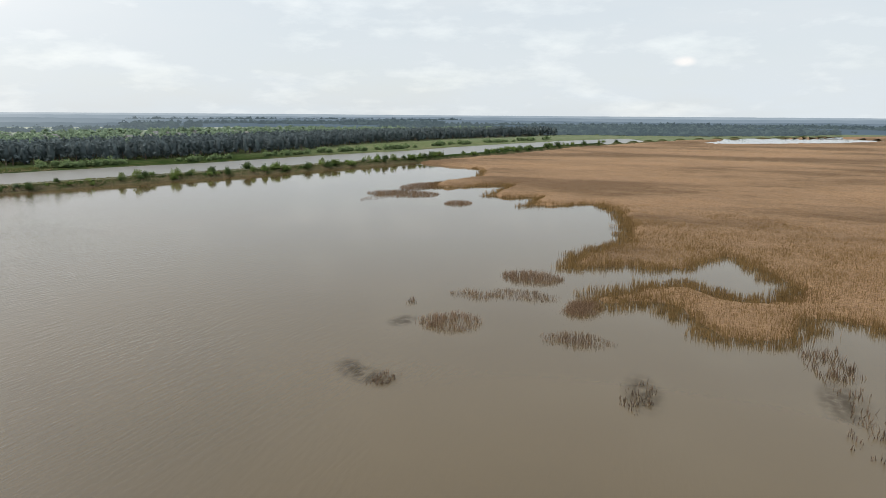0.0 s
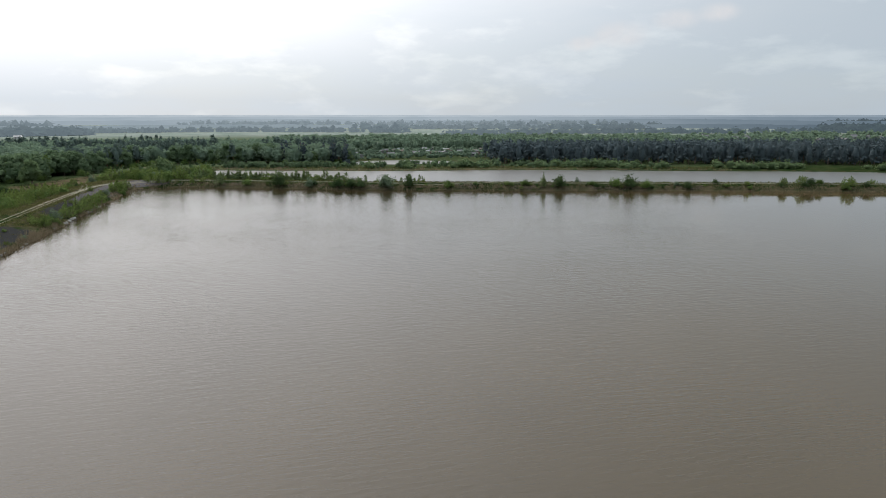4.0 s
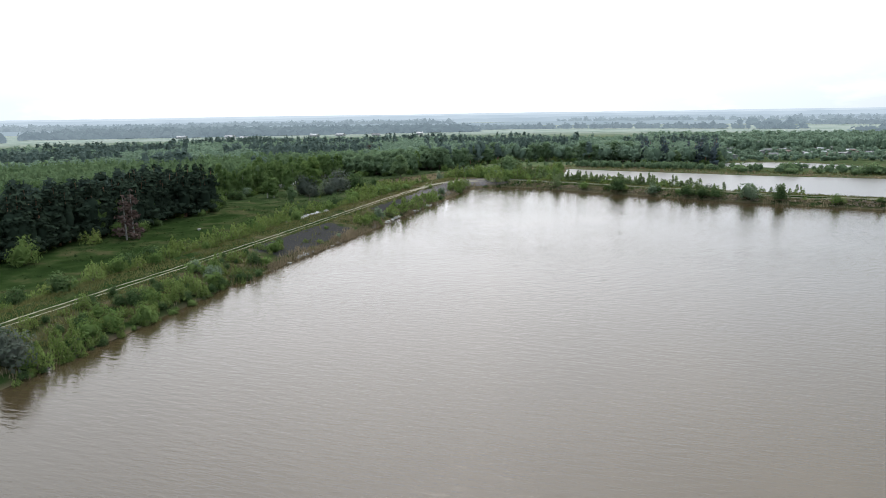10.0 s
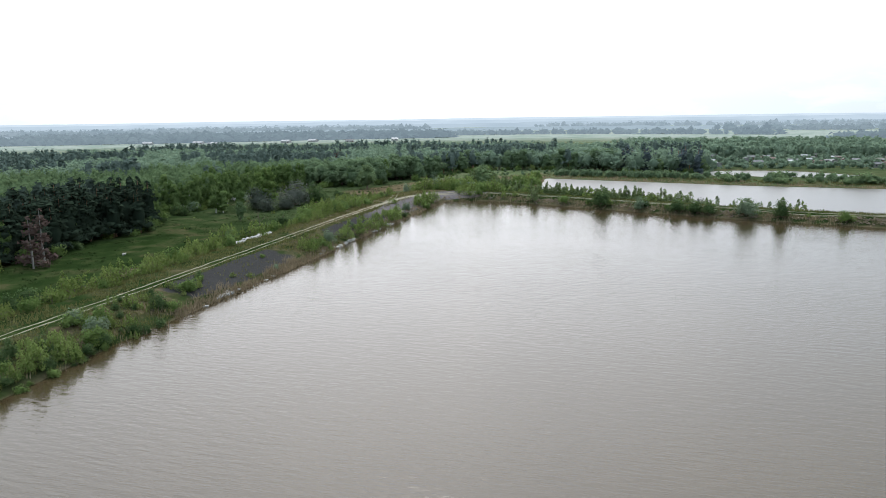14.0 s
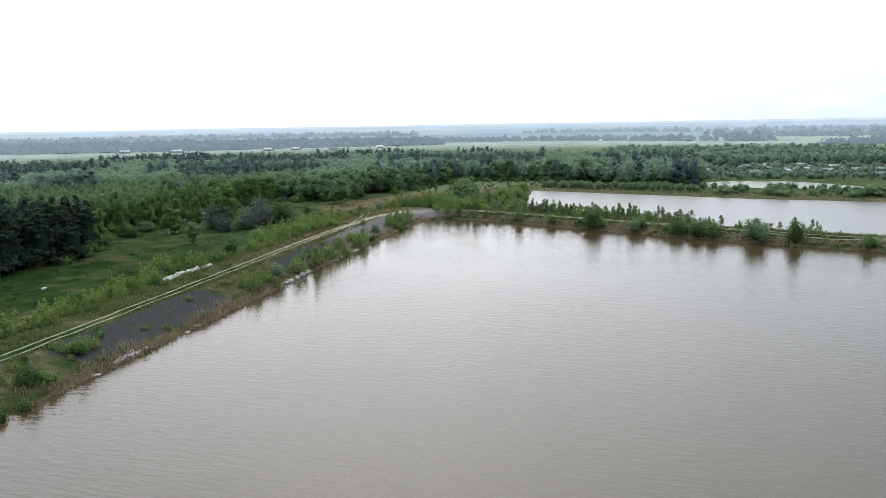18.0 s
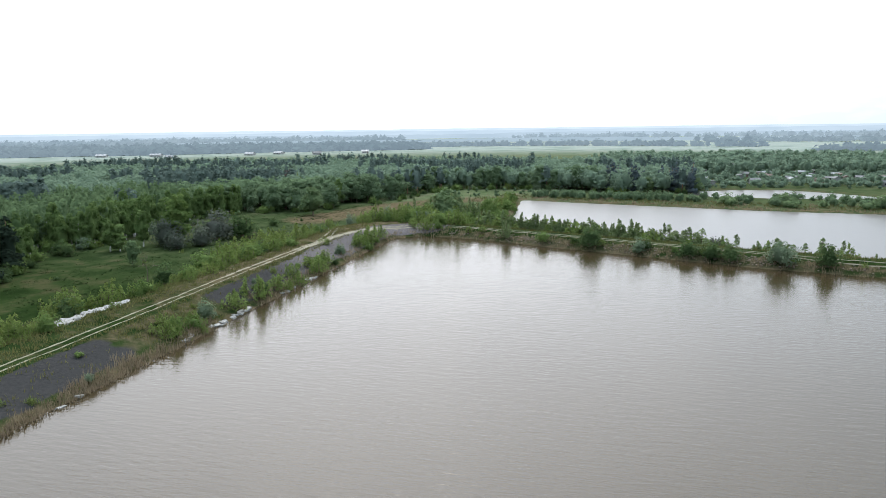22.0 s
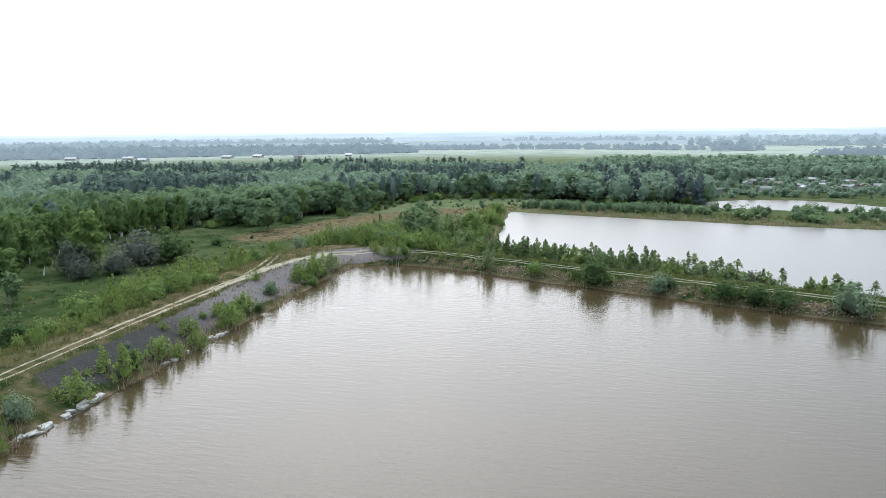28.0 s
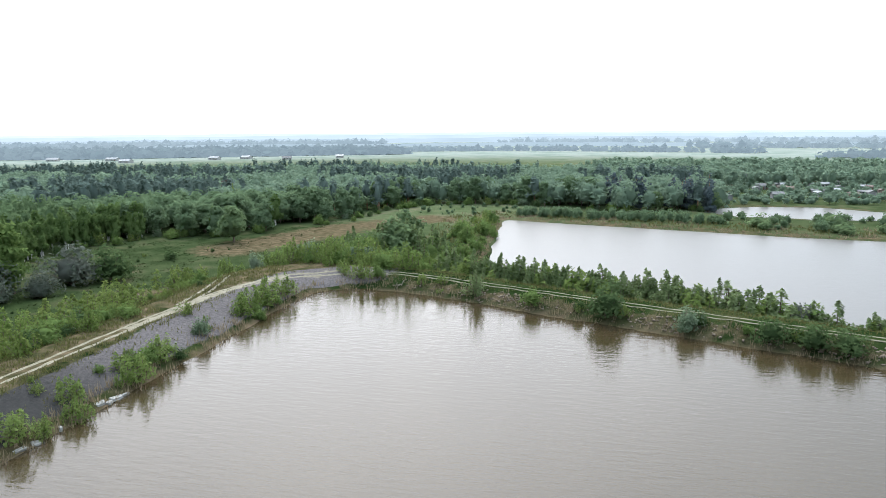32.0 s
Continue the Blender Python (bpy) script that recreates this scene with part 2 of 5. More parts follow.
WALLS = [plain_material("whitewashed_wall", (0.26, 0.26, 0.25), (0.42, 0.41, 0.39), 1.0),
         plain_material("brick_red_wall", (0.16, 0.11, 0.09), (0.25, 0.18, 0.15), 1.5),
         plain_material("grey_render_wall", (0.17, 0.17, 0.17), (0.27, 0.265, 0.255), 1.2)]
ROOFS = [plain_material("grey_fibre_cement_roof", (0.10, 0.10, 0.10), (0.20, 0.20, 0.195), 1.0),
         plain_material("rusty_sheet_roof", (0.09, 0.065, 0.055), (0.16, 0.12, 0.10), 1.0),
         plain_material("pale_sheet_roof", (0.15, 0.16, 0.165), (0.27, 0.28, 0.285), 0.8, 0.5)]
DOOR = plain_material("brown_painted_door", (0.10, 0.06, 0.04), (0.18, 0.11, 0.07), 3.0)
GLASS = Mat("dark_window_glass").finish((0.03, 0.035, 0.04), 0.08, None, 0.6)


def ground_material():
    m = Mat("meadow_bank_and_field_ground")
    fine, mid, big = m.noise(1.6, 6.0), m.noise(0.16, 5.0), m.noise(0.02, 4.0)
    patchy = m.math("ADD", m.math("MULTIPLY", mid, 0.6), m.math("MULTIPLY", m.noise(0.045, 5.0, None, 0.65), 0.45))
    grass = m.ramp(patchy, [(0.36, (0.0065, 0.0135, 0.0042)), (0.48, (0.0125, 0.0235, 0.0070)), (0.56, (0.023, 0.036, 0.012)), (0.66, (0.052, 0.050, 0.024))])
    grass = m.mix(m.math("MULTIPLY", fine, 0.5), grass, (0.013, 0.022, 0.006))
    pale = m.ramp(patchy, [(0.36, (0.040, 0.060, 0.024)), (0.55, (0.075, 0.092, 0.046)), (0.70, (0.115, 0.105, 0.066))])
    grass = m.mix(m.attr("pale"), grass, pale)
    dry = m.ramp(m.noise(0.5, 6.0), [(0.3, (0.046, 0.040, 0.020)), (0.5, (0.078, 0.063, 0.036)), (0.7, (0.128, 0.096, 0.062))])
    gravel = m.ramp(m.noise(2.5, 8.0, None, 0.75), [(0.3, (0.045, 0.041, 0.041)), (0.5, (0.092, 0.084, 0.083)), (0.75, (0.165, 0.150, 0.142))])
    gravel = m.mix(m.math("MULTIPLY", m.attr("slate"), 0.82), gravel, (0.0195, 0.0205, 0.0195))
    sand = m.ramp(m.noise(0.9, 6.0), [(0.3, (0.15, 0.13, 0.09)), (0.7, (0.28, 0.25, 0.19))])
    # far fields: distance haze is put into this pale, greyed crop colour
    hazed_crop = m.ramp(big, [(0.3, (0.142, 0.175, 0.146)), (0.45, (0.176, 0.210, 0.180)), (0.56, (0.225, 0.246, 0.216)), (0.75, (0.160, 0.190, 0.166))])

    def patch(name, lo, hi):
        # a ragged edge: the mask is broken up by noise before it is cut
        a = m.math("ADD", m.attr(name), m.math("MULTIPLY", m.math("SUBTRACT", m.noise(0.35, 6.0), 0.5), 0.9))
        r = m.n.new("ShaderNodeMapRange")
        r.inputs["From Min"].default_value, r.inputs["From Max"].default_value = lo, hi
        m.link(a, r.inputs["Value"])
        return r.outputs[0]

    c = m.mix(patch("dry", 0.40, 0.68), grass, dry)
    c = m.mix(patch("gravel", 0.42, 0.58), c, gravel)
    c = m.mix(patch("sand", 0.40, 0.65), c, sand)
    c = m.mix(m.attr("field"), c, hazed_crop)
    bed = m.mix(m.attr("bed"), c, (0.10, 0.075, 0.05))
    return m.finish(bed, 0.95, m.bump(m.math("ADD", fine, m.math("MULTIPLY", mid, 2.0)), 0.9, 0.3), 0.0)


def water_material(name, silt, clear, ripple, rough):
    """Silty water: a brown body under a wind-rippled surface."""
    m = Mat(name)
    chop = m.noise(0.85, 4.0, m.pos((0.40, 1.5, 1.0), radians(12)))
    cross = m.noise(1.30, 3.0, m.pos((0.42, 1.5, 1.0), radians(-20)))
    gust = m.ramp(m.noise(0.022, 4.0), [(0.32, (0.55, 0.55, 0.55)), (0.66, (1, 1, 1))])
    h = m.math("ADD", chop, m.math("MULTIPLY", cross, 0.55))
    h = m.math("MULTIPLY", h, gust)
    place = m.n.new("ShaderNodeSeparateXYZ")
    m.link(m.pos(), place.inputs[0])
    lee = m.n.new("ShaderNodeMapRange")
    lee.inputs["From Min"].default_value, lee.inputs["From Max"].default_value = -150.0, -15.0
    lee.inputs["To Min"].default_value, lee.inputs["To Max"].default_value = 1.0, 0.65
    m.link(m.math("ADD", place.outputs["Y"], m.math("MULTIPLY", place.outputs["X"], 0.29)), lee.inputs["Value"])
    h = m.math("MULTIPLY", h, lee.outputs[0])
    # calm water in the shelter of the reed bed
    calm = m.n.new("ShaderNodeMapRange")
    calm.inputs["From Min"].default_value, calm.inputs["From Max"].default_value = 62.0, 108.0
    calm.inputs["To Min"].default_value, calm.inputs["To Max"].default_value = 1.0, 0.12
    drift = m.math("ADD", place.outputs["X"], m.math("MULTIPLY", place.outputs["Y"], -0.6))
    drift = m.math("ADD", drift, m.math("MULTIPLY", m.math("SUBTRACT", m.noise(0.03, 4.0), 0.5), 60.0))
    m.link(m.math("SUBTRACT", drift, 174.0), calm.inputs["Value"])
    h = m.math("MULTIPLY", h, calm.outputs[0])
    # more silt stands in the shallows towards the reeds
    stir = m.math("ADD", m.math("MULTIPLY", drift, 0.012), m.math("MULTIPLY", m.noise(0.012, 4.0), 0.5))
    c = m.mix(m.ramp(m.math("SUBTRACT", stir, 2.35), [(0.0, (0, 0, 0)), (1.0, (1, 1, 1))]), silt, clear)
    return m.finish(c, rough, m.bump(h, ripple, 0.20), 0.5, 1.333)


def haze_glow_material(name, east, west, reach, leafy=0.0):
    """Far land with its haze painted as emission, brighter towards the hidden sun."""
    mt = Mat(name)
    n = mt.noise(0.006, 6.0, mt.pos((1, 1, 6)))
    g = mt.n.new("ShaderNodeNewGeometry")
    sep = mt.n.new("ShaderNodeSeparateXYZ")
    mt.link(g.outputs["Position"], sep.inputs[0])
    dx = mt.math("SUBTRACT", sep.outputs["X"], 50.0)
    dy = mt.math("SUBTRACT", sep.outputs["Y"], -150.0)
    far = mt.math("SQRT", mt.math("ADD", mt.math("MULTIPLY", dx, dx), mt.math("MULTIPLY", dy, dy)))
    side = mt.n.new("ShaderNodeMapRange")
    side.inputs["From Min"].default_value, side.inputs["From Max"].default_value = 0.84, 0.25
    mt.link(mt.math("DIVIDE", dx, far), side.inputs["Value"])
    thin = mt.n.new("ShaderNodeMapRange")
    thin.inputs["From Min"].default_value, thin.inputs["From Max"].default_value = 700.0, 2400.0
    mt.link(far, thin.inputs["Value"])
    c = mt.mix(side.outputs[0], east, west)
    # nearer belts carry less of the painted haze
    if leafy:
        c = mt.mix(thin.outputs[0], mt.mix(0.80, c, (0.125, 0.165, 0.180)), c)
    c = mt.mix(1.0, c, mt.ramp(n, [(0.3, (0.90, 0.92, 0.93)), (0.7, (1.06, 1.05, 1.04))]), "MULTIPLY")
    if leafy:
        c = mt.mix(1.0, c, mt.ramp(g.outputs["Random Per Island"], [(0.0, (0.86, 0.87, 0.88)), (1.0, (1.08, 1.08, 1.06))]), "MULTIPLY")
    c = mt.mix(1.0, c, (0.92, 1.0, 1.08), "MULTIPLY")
    # the haze colour glows by itself; leafy sets the share lit normally
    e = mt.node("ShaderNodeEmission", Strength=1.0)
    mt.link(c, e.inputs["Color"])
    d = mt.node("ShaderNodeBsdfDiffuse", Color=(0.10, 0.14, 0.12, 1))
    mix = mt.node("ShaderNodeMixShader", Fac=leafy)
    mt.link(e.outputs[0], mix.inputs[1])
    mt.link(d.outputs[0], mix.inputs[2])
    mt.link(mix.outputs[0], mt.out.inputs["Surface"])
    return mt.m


HAZE_GLOW_LEAVES = haze_glow_material("far_woods_haze_glow", (0.075, 0.108, 0.13), (0.50, 0.57, 0.60), 2600, 0.18)
GROUND = ground_material()
WATER = water_material("silty_brown_pond_water", (0.0350, 0.0262, 0.0130), (0.0630, 0.0450, 0.0215), 0.45, 0.045)
WATER2 = water_material("grey_pond_water", (0.070, 0.066, 0.058), (0.082, 0.078, 0.068), 0.2, 0.28)
TRACK_SOFT = plain_material("dusty_grey_sand", (0.115, 0.104, 0.070), (0.255, 0.230, 0.172), 0.9, 0.95)
TRACK = plain_material("pale_trodden_sand", (0.115, 0.108, 0.070), (0.245, 0.226, 0.160), 1.3, 0.95)

# ---- mesh tools ----


def raw_mesh(name, verts, faces, materials, index=None):
    """A mesh from arrays: faces all of one length."""
    verts, faces = np.asarray(verts, np.float32), np.asarray(faces, np.int32)
    me = bpy.data.meshes.new(name)
    count, size = faces.shape
    me.vertices.add(len(verts))
    me.vertices.foreach_set("co", verts.ravel())
    me.loops.add(count * size)
    me.loops.foreach_set("vertex_index", faces.ravel())
    me.polygons.add(count)
    me.polygons.foreach_set("loop_start", np.arange(0, count * size, size, dtype=np.int32))
    for mat in materials:
        me.materials.append(mat)
    if index is not None:
        me.polygons.foreach_set("material_index", np.asarray(index, np.int32))
    me.update(calc_edges=True)
    me.validate()
    return me


def part(name, mesh, parent, label=""):
    ob = new(name, mesh)
    ob.parent = parent
    return tagged(ob, label)


def sprays(rng, centres, size, stretch=0.55, lift=0.0, out=None, loose=0.45):
    """Leaf sprays: small pointed blades at the centres, facing out of the crown as far as that is known."""
    n = len(centres)
    if out is None:
        face = rng.normal(size=(n, 3))
    else:
        face = out / (np.linalg.norm(out, axis=1)[:, None] + 1e-9) + rng.normal(size=(n, 3)) * loose * 0.6 + (0, 0, 0.25)
    face /= np.linalg.norm(face, axis=1)[:, None] + 1e-9
    a = rng.normal(size=(n, 3)); a[:, 2] += lift
    a -= face * (a * face).sum(1)[:, None]
    a /= np.linalg.norm(a, axis=1)[:, None] + 1e-9
    b = np.cross(face, a)
    s = (size * rng.uniform(0.55, 1.4, n))[:, None]
    b = b * s * stretch * 1.25
    v = np.stack([centres + a * s, centres - a * s * 0.55 + b, centres - a * s * 0.55 - b], 1).reshape(-1, 3)
    return v, np.arange(3 * n).reshape(n, 3)


def tube(points, radii, sides=5):
    """A tapered limb along the points."""
    points = np.asarray(points, float)
    ang = np.linspace(0, 2 * np.pi, sides, endpoint=False)
    v, f = [], []
    for k, (p, r) in enumerate(zip(points, radii)):
        d = points[min(k + 1, len(points) - 1)] - points[max(k - 1, 0)]
        d = d / (np.linalg.norm(d) + 1e-9)
        u = np.cross(d, (0.3, 0.9, 0.1)); u /= np.linalg.norm(u)
        w = np.cross(d, u)
        v.append(p + r * (np.cos(ang)[:, None] * u + np.sin(ang)[:, None] * w))
    for k in range(len(points) - 1):
        for j in range(sides):
            f.append((k * sides + j, k * sides + (j + 1) % sides, (k + 1) * sides + (j + 1) % sides, (k + 1) * sides + j))
    return np.concatenate(v), np.array(f)


def merge(pieces):
    vs, fs, at = [], [], 0
    for v, f in pieces:
        vs.append(v); fs.append(np.asarray(f) + at); at += len(v)
    return np.concatenate(vs), np.concatenate(fs)


def clump_points(rng, blobs, n, shell=0.45):
    """Points in the outer shells of ellipsoids (x, y, z, rx, rz)."""
    blobs = np.asarray(blobs, float)
    w = blobs[:, 3] ** 2
    pick = rng.choice(len(blobs), n, p=w / w.sum())
    d = rng.normal(size=(n, 3)); d /= np.linalg.norm(d, axis=1)[:, None]
    r = rng.uniform(shell, 1.08, n) ** 0.7
    b = blobs[pick]
    way = d * (0.7, 0.7, 1.0) + (b[:, :3] - (0, 0, blobs[:, 2].mean())) * 0.8
    return b[:, :3] + d * r[:, None] * np.stack([b[:, 3], b[:, 3], b[:, 4]], 1), way


def spray_clumps(rng, blobs, n, s, stretch, lift, shell=0.45):
    p, way = clump_points(rng, blobs, n, shell)
    return sprays(rng, p, s, stretch, lift, way)


# ---- plants, each built at a height of one metre ----


def stool(stems):
    """Joins four-sided stems that share their first ring."""
    vs, fs = [stems[0][0]], [np.asarray(stems[0][1])]
    at = len(stems[0][0])
    for v, f in stems[1:]:
        f = np.asarray(f)
        vs.append(v[4:]); fs.append(np.where(f < 4, f, f - 4 + at))
        at += len(v) - 4
    return np.concatenate(vs), np.concatenate(fs)


def spires(rng, n, s, places):
    """Leafy spires (x, y, height, radius) with lumpy flanks and pointed tops."""
    stems, pts, ways = [], [], []
    weight = np.array([h * r for _, _, h, r in places])
    for (x, y, h, r), part_n in zip(places, (n * weight / weight.sum()).astype(int)):
        stems.append(tube([(0, 0, -0.02), (x, y, h * 0.5), (x, y, h * 0.97)], (0.012, 0.008, 0.002), 4))
        u = rng.uniform(0.02, 1.0, part_n) ** 0.95
        ang, ph = rng.uniform(0, 6.283, part_n), rng.uniform(0, 6.28)
        lump = 1 + 0.16 * np.sin(3 * ang + 5 * u + ph) + 0.14 * np.sin(7 * ang - 17 * u + ph)
        wide = r * (1.0 - u ** 1.9) ** 0.8 * (0.55 + 0.45 * np.minimum(1, u * 3)) * lump * np.sqrt(rng.uniform(0.25, 1.1, part_n)) + 0.006
        pts.append(np.stack([x + np.cos(ang) * wide, y + np.sin(ang) * wide, u * h + rng.normal(size=part_n) * 0.012], 1))
        ways.append(np.stack([np.cos(ang) + x * 0.8, np.sin(ang) + y * 0.8, 0.35 + u * 0.4], 1))
    p = np.concatenate(pts)
    p[:, 2] = np.maximum(p[:, 2], 0.01)
    return stool(stems), sprays(rng, p, s, 0.42, 2.2, np.concatenate(ways))


def shape_poplar(rng, n, s):
    """A pointed young poplar with a few lesser shoots round it."""
    places = [(0, 0, 1.0, 0.11)]
    for k in range(int(rng.integers(9, 14))):
        a, r = rng.uniform(0, 6.28), rng.uniform(0.05, 0.30)
        places.append((np.cos(a) * r, np.sin(a) * r, rng.uniform(0.5, 0.97) * (1.08 - r), rng.uniform(0.075, 0.12)))
    return spires(rng, n, s, places)


def shape_thicket(rng, n, s):
    """A wide thicket of uneven spires."""
    places = []
    for k in range(int(rng.integers(11, 16))):
        a, r = rng.uniform(0, 6.28), 0.52 * np.sqrt(rng.random())
        places.append((np.cos(a) * r, np.sin(a) * r, (1.0 if k == 0 else rng.uniform(0.45, 0.95)) * (1 - 0.45 * r), rng.uniform(0.11, 0.20)))
    return spires(rng, n, s * 1.15, places)


def shape_shrub(rng, n, s):
    """A wide dome of willow, leafy to the ground."""
    stems, blobs = [], []
    for k in range(10):
        ang, r = rng.uniform(0, 6.28), rng.uniform(0.05, 0.42)
        h = rng.uniform(0.35, 0.78) * (1.05 - r * 0.8)
        c = np.array([np.cos(ang) * r, np.sin(ang) * r, h])
        stems.append(tube([(0, 0, 0), c * (0.6, 0.6, 0.6), c], (0.02, 0.012, 0.003), 4))
        q = rng.uniform(0.16, 0.27)
        blobs.append((*c, q, q * 0.95))
        blobs.append((c[0] * 1.1, c[1] * 1.1, h * 0.45, q * 1.0, h * 0.42))
    p, way = clump_points(rng, blobs, n)
    p[:, 2] = np.clip(p[:, 2], 0.015, 1.0)
    return stool(stems), sprays(rng, p, s, 0.5, 0.4, way)


def shape_broad(rng, n, s, wide=0.36, low=0.06):
    """A broadleaf tree: trunk, limbs and a crown of clumps."""
    lean = rng.normal(size=2) * 0.03
    wood = [tube([(0, 0, -0.02), (lean[0], lean[1], 0.3), (lean[0] * 2, lean[1] * 2, 0.75)], (0.026, 0.019, 0.006), 6)]
    blobs = []
    for k in range(16):
        ang, u = rng.uniform(0, 6.28), rng.uniform(0, 1)
        z = low + 0.12 + u * (0.80 - low)
        r = wide * np.sin(np.pi * (0.20 + 0.75 * u)) * rng.uniform(0.45, 0.95)
        c = np.array([np.cos(ang) * r, np.sin(ang) * r, z])
        q = rng.uniform(0.11, 0.18) * (wide / 0.33)
        blobs.append((*c, q, q * 0.85))
        z0 = max(0.2, z - 0.22)
        wood.append(tube([(lean[0] * z0, lean[1] * z0, z0), c * (0.5, 0.5, 1) - (0, 0, 0.05), c], (0.011, 0.007, 0.002), 4))
    blobs.append((0, 0, 0.84, 0.13 * wide / 0.3, 0.14))
    return merge(wood), spray_clumps(rng, blobs, n, s, 0.6, 0.1)


def shape_birch(rng, n, s):
    return shape_broad(rng, n, s, 0.24, 0.05)


def shape_pine(rng, n, s, low=0.30):
    """A straight trunk with flat tufted tiers."""
    wood = [tube([(0, 0, -0.02), (0, 0, 0.5), (0.01, 0, 0.97)], (0.017, 0.012, 0.003), 5)]
    blobs = []
    for k in range(18):
        u = rng.uniform(0, 1)
        z, r = low + (0.94 - low) * u, (0.17 * (1.0 - u * 0.75)) * rng.uniform(0.5, 1.0)
        ang = rng.uniform(0, 6.28)
        c = np.array([np.cos(ang) * r, np.sin(ang) * r, z])
        blobs.append((*c, 0.115 * (1.1 - 0.55 * u), 0.065))
        wood.append(tube([(0, 0, z - 0.03), c], (0.006, 0.002), 4))
    blobs.append((0.01, 0, 0.95, 0.045, 0.06))
    return merge(wood), spray_clumps(rng, blobs, n, s, 0.45, 0.2, 0.2)


def shape_edge_pine(rng, n, s):
    """A pine in the open, branched nearly to the ground."""
    return shape_pine(rng, n, s, 0.07)


def shape_column(rng, n, s):
    """A tall slim tree leafy nearly to the ground."""
    wood = [tube([(0, 0, -0.02), (0.01, 0, 0.5), (0, 0, 0.96)], (0.020, 0.012, 0.002), 5)]
    blobs = []
    for k in range(16):
        u = k / 15
        r, ang = 0.11 * np.sin(np.pi * (0.15 + 0.8 * u)), rng.uniform(0, 6.28)
        c = np.array([np.cos(ang) * r * 0.8, np.sin(ang) * r * 0.8, 0.12 + 0.82 * u])
        blobs.append((*c, 0.07 + 0.07 * np.sin(np.pi * (0.1 + 0.8 * u)), 0.09))
        wood.append(tube([(0, 0, c[2] - 0.06), c], (0.006, 0.002), 4))
    return merge(wood), spray_clumps(rng, blobs, n, s, 0.55, 0.3)


def shape_bare(rng, n, s):
    """A bare or sparse-leaved tree: branching limbs."""
    wood, tips = [], []

    def limb(p, d, length, r, depth):
        q = p + d * length
        wood.append(tube([p, (p + q) / 2 + rng.normal(size=3) * length * 0.06, q], (r, r * 0.75, r * 0.5), 4))
        tips.append(q)
        if depth:
            for k in range(3):
                e = d + rng.normal(size=3) * 0.55 + (0, 0, 0.1)
                limb(p + (q - p) * rng.uniform(0.55, 1.0), e / np.linalg.norm(e), length * rng.uniform(0.5, 0.75), r * 0.5, depth - 1)

    limb(np.zeros(3), np.array([0.01, 0.01, 1.0]), 0.36, 0.013, 4)
    v, f = merge(wood)
    v = v / v[:, 2].max()
    p = v[rng.integers(0, len(v), n)] + rng.normal(size=(n, 3)) * 0.012
    return (v, f), sprays(rng, p[p[:, 2] > 0.3], s, 0.5)


# heart of each crown: (middle height, half width, half height)
HEARTS = {"broad": (0.52, 0.29, 0.38), "birch": (0.50, 0.19, 0.40), "shrub": (0.34, 0.40, 0.34), "pine": (0.62, 0.13, 0.31),
          "edge_pine": (0.46, 0.13, 0.44), "column": (0.50, 0.10, 0.45)}


def heart(r, shape):
    """A lumpy core that closes the inside of a crown."""
    mid, wide, tall = HEARTS[shape]
    v, f = [(0, 0, -1)], []
    for z in (-0.7, 0.0, 0.65):
        for k in range(7):
            a = (k + z) * math.tau / 7
            v.append((np.cos(a) * np.sqrt(1 - z * z), np.sin(a) * np.sqrt(1 - z * z), z))
    v = np.array(v + [(0, 0, 1)]) * r.uniform(0.72, 1.02, (23, 1)) * (wide, wide, tall) + (0, 0, mid)
    for k in range(7):
        n = (k + 1) % 7
        f += [(0, 1 + n, 1 + k), (22, 15 + k, 15 + n)]
        for b in (1, 8):
            f += [(b + k, b + n, b + 7 + n), (b + k, b + 7 + n, b + 7 + k)]
    return v, np.array(f)


SHAPES = {"poplar": shape_poplar, "thicket": shape_thicket, "shrub": shape_shrub, "broad": shape_broad, "birch": shape_birch,
          "pine": shape_pine, "edge_pine": shape_edge_pine, "column": shape_column, "bare": shape_bare}
rng = np.random.default_rng(7)
KINDS = {}


def kind(key, name, shape, leaf, bark, n, s, label, category, variants=3):
    """Keeps the master plants of one kind; each stands for later copies."""
    KINDS[key] = dict(name=name, label=label, category=category, meshes=[], used=0)
    for k in range(variants):
        (wv, wf), (lv, lf) = SHAPES[shape](rng, n, s)
        if shape in HEARTS and key not in ("pale", "rust"):
            hv, hf = heart(rng, shape)
            lv, lf = np.concatenate([lv, hv * (0.86, 0.86, 0.92)]), np.concatenate([lf, hf + len(lv)])
        KINDS[key]["meshes"].append((raw_mesh(name + "_wood", wv, wf, [bark]), raw_mesh(name + "_leaves", lv, lf, [leaf])))


def plant(key, x, y, h, wide=1.0, sink=0.05, label="", foot=None):
    """Sets one plant of the kind on the ground."""
    k = KINDS[key]
    wood, leaves = k["meshes"][k["used"] % len(k["meshes"])]
    k["used"] += 1
    ob = new(k["name"])
    if abs(x + 24.5) < 4.5 and abs(y + 94) < 9:
        x -= 8
    ground_z = float(height(x, y))
    if foot is not None:
        h += max(0.0, foot - ground_z)
    ob.matrix_basis = pose(x, y, ground_z - sink, 0, 0, rng.uniform(0, 360)) @ Matrix.Diagonal((h * wide, h * wide, h, 1))
    tree = k["category"] == "tree"
    part("trunk" if tree else "stem", wood, ob)
    part("crown" if tree else "foliage", leaves, ob)
    return tagged(ob, label or k["label"], k["category"], k["name"] + "s")


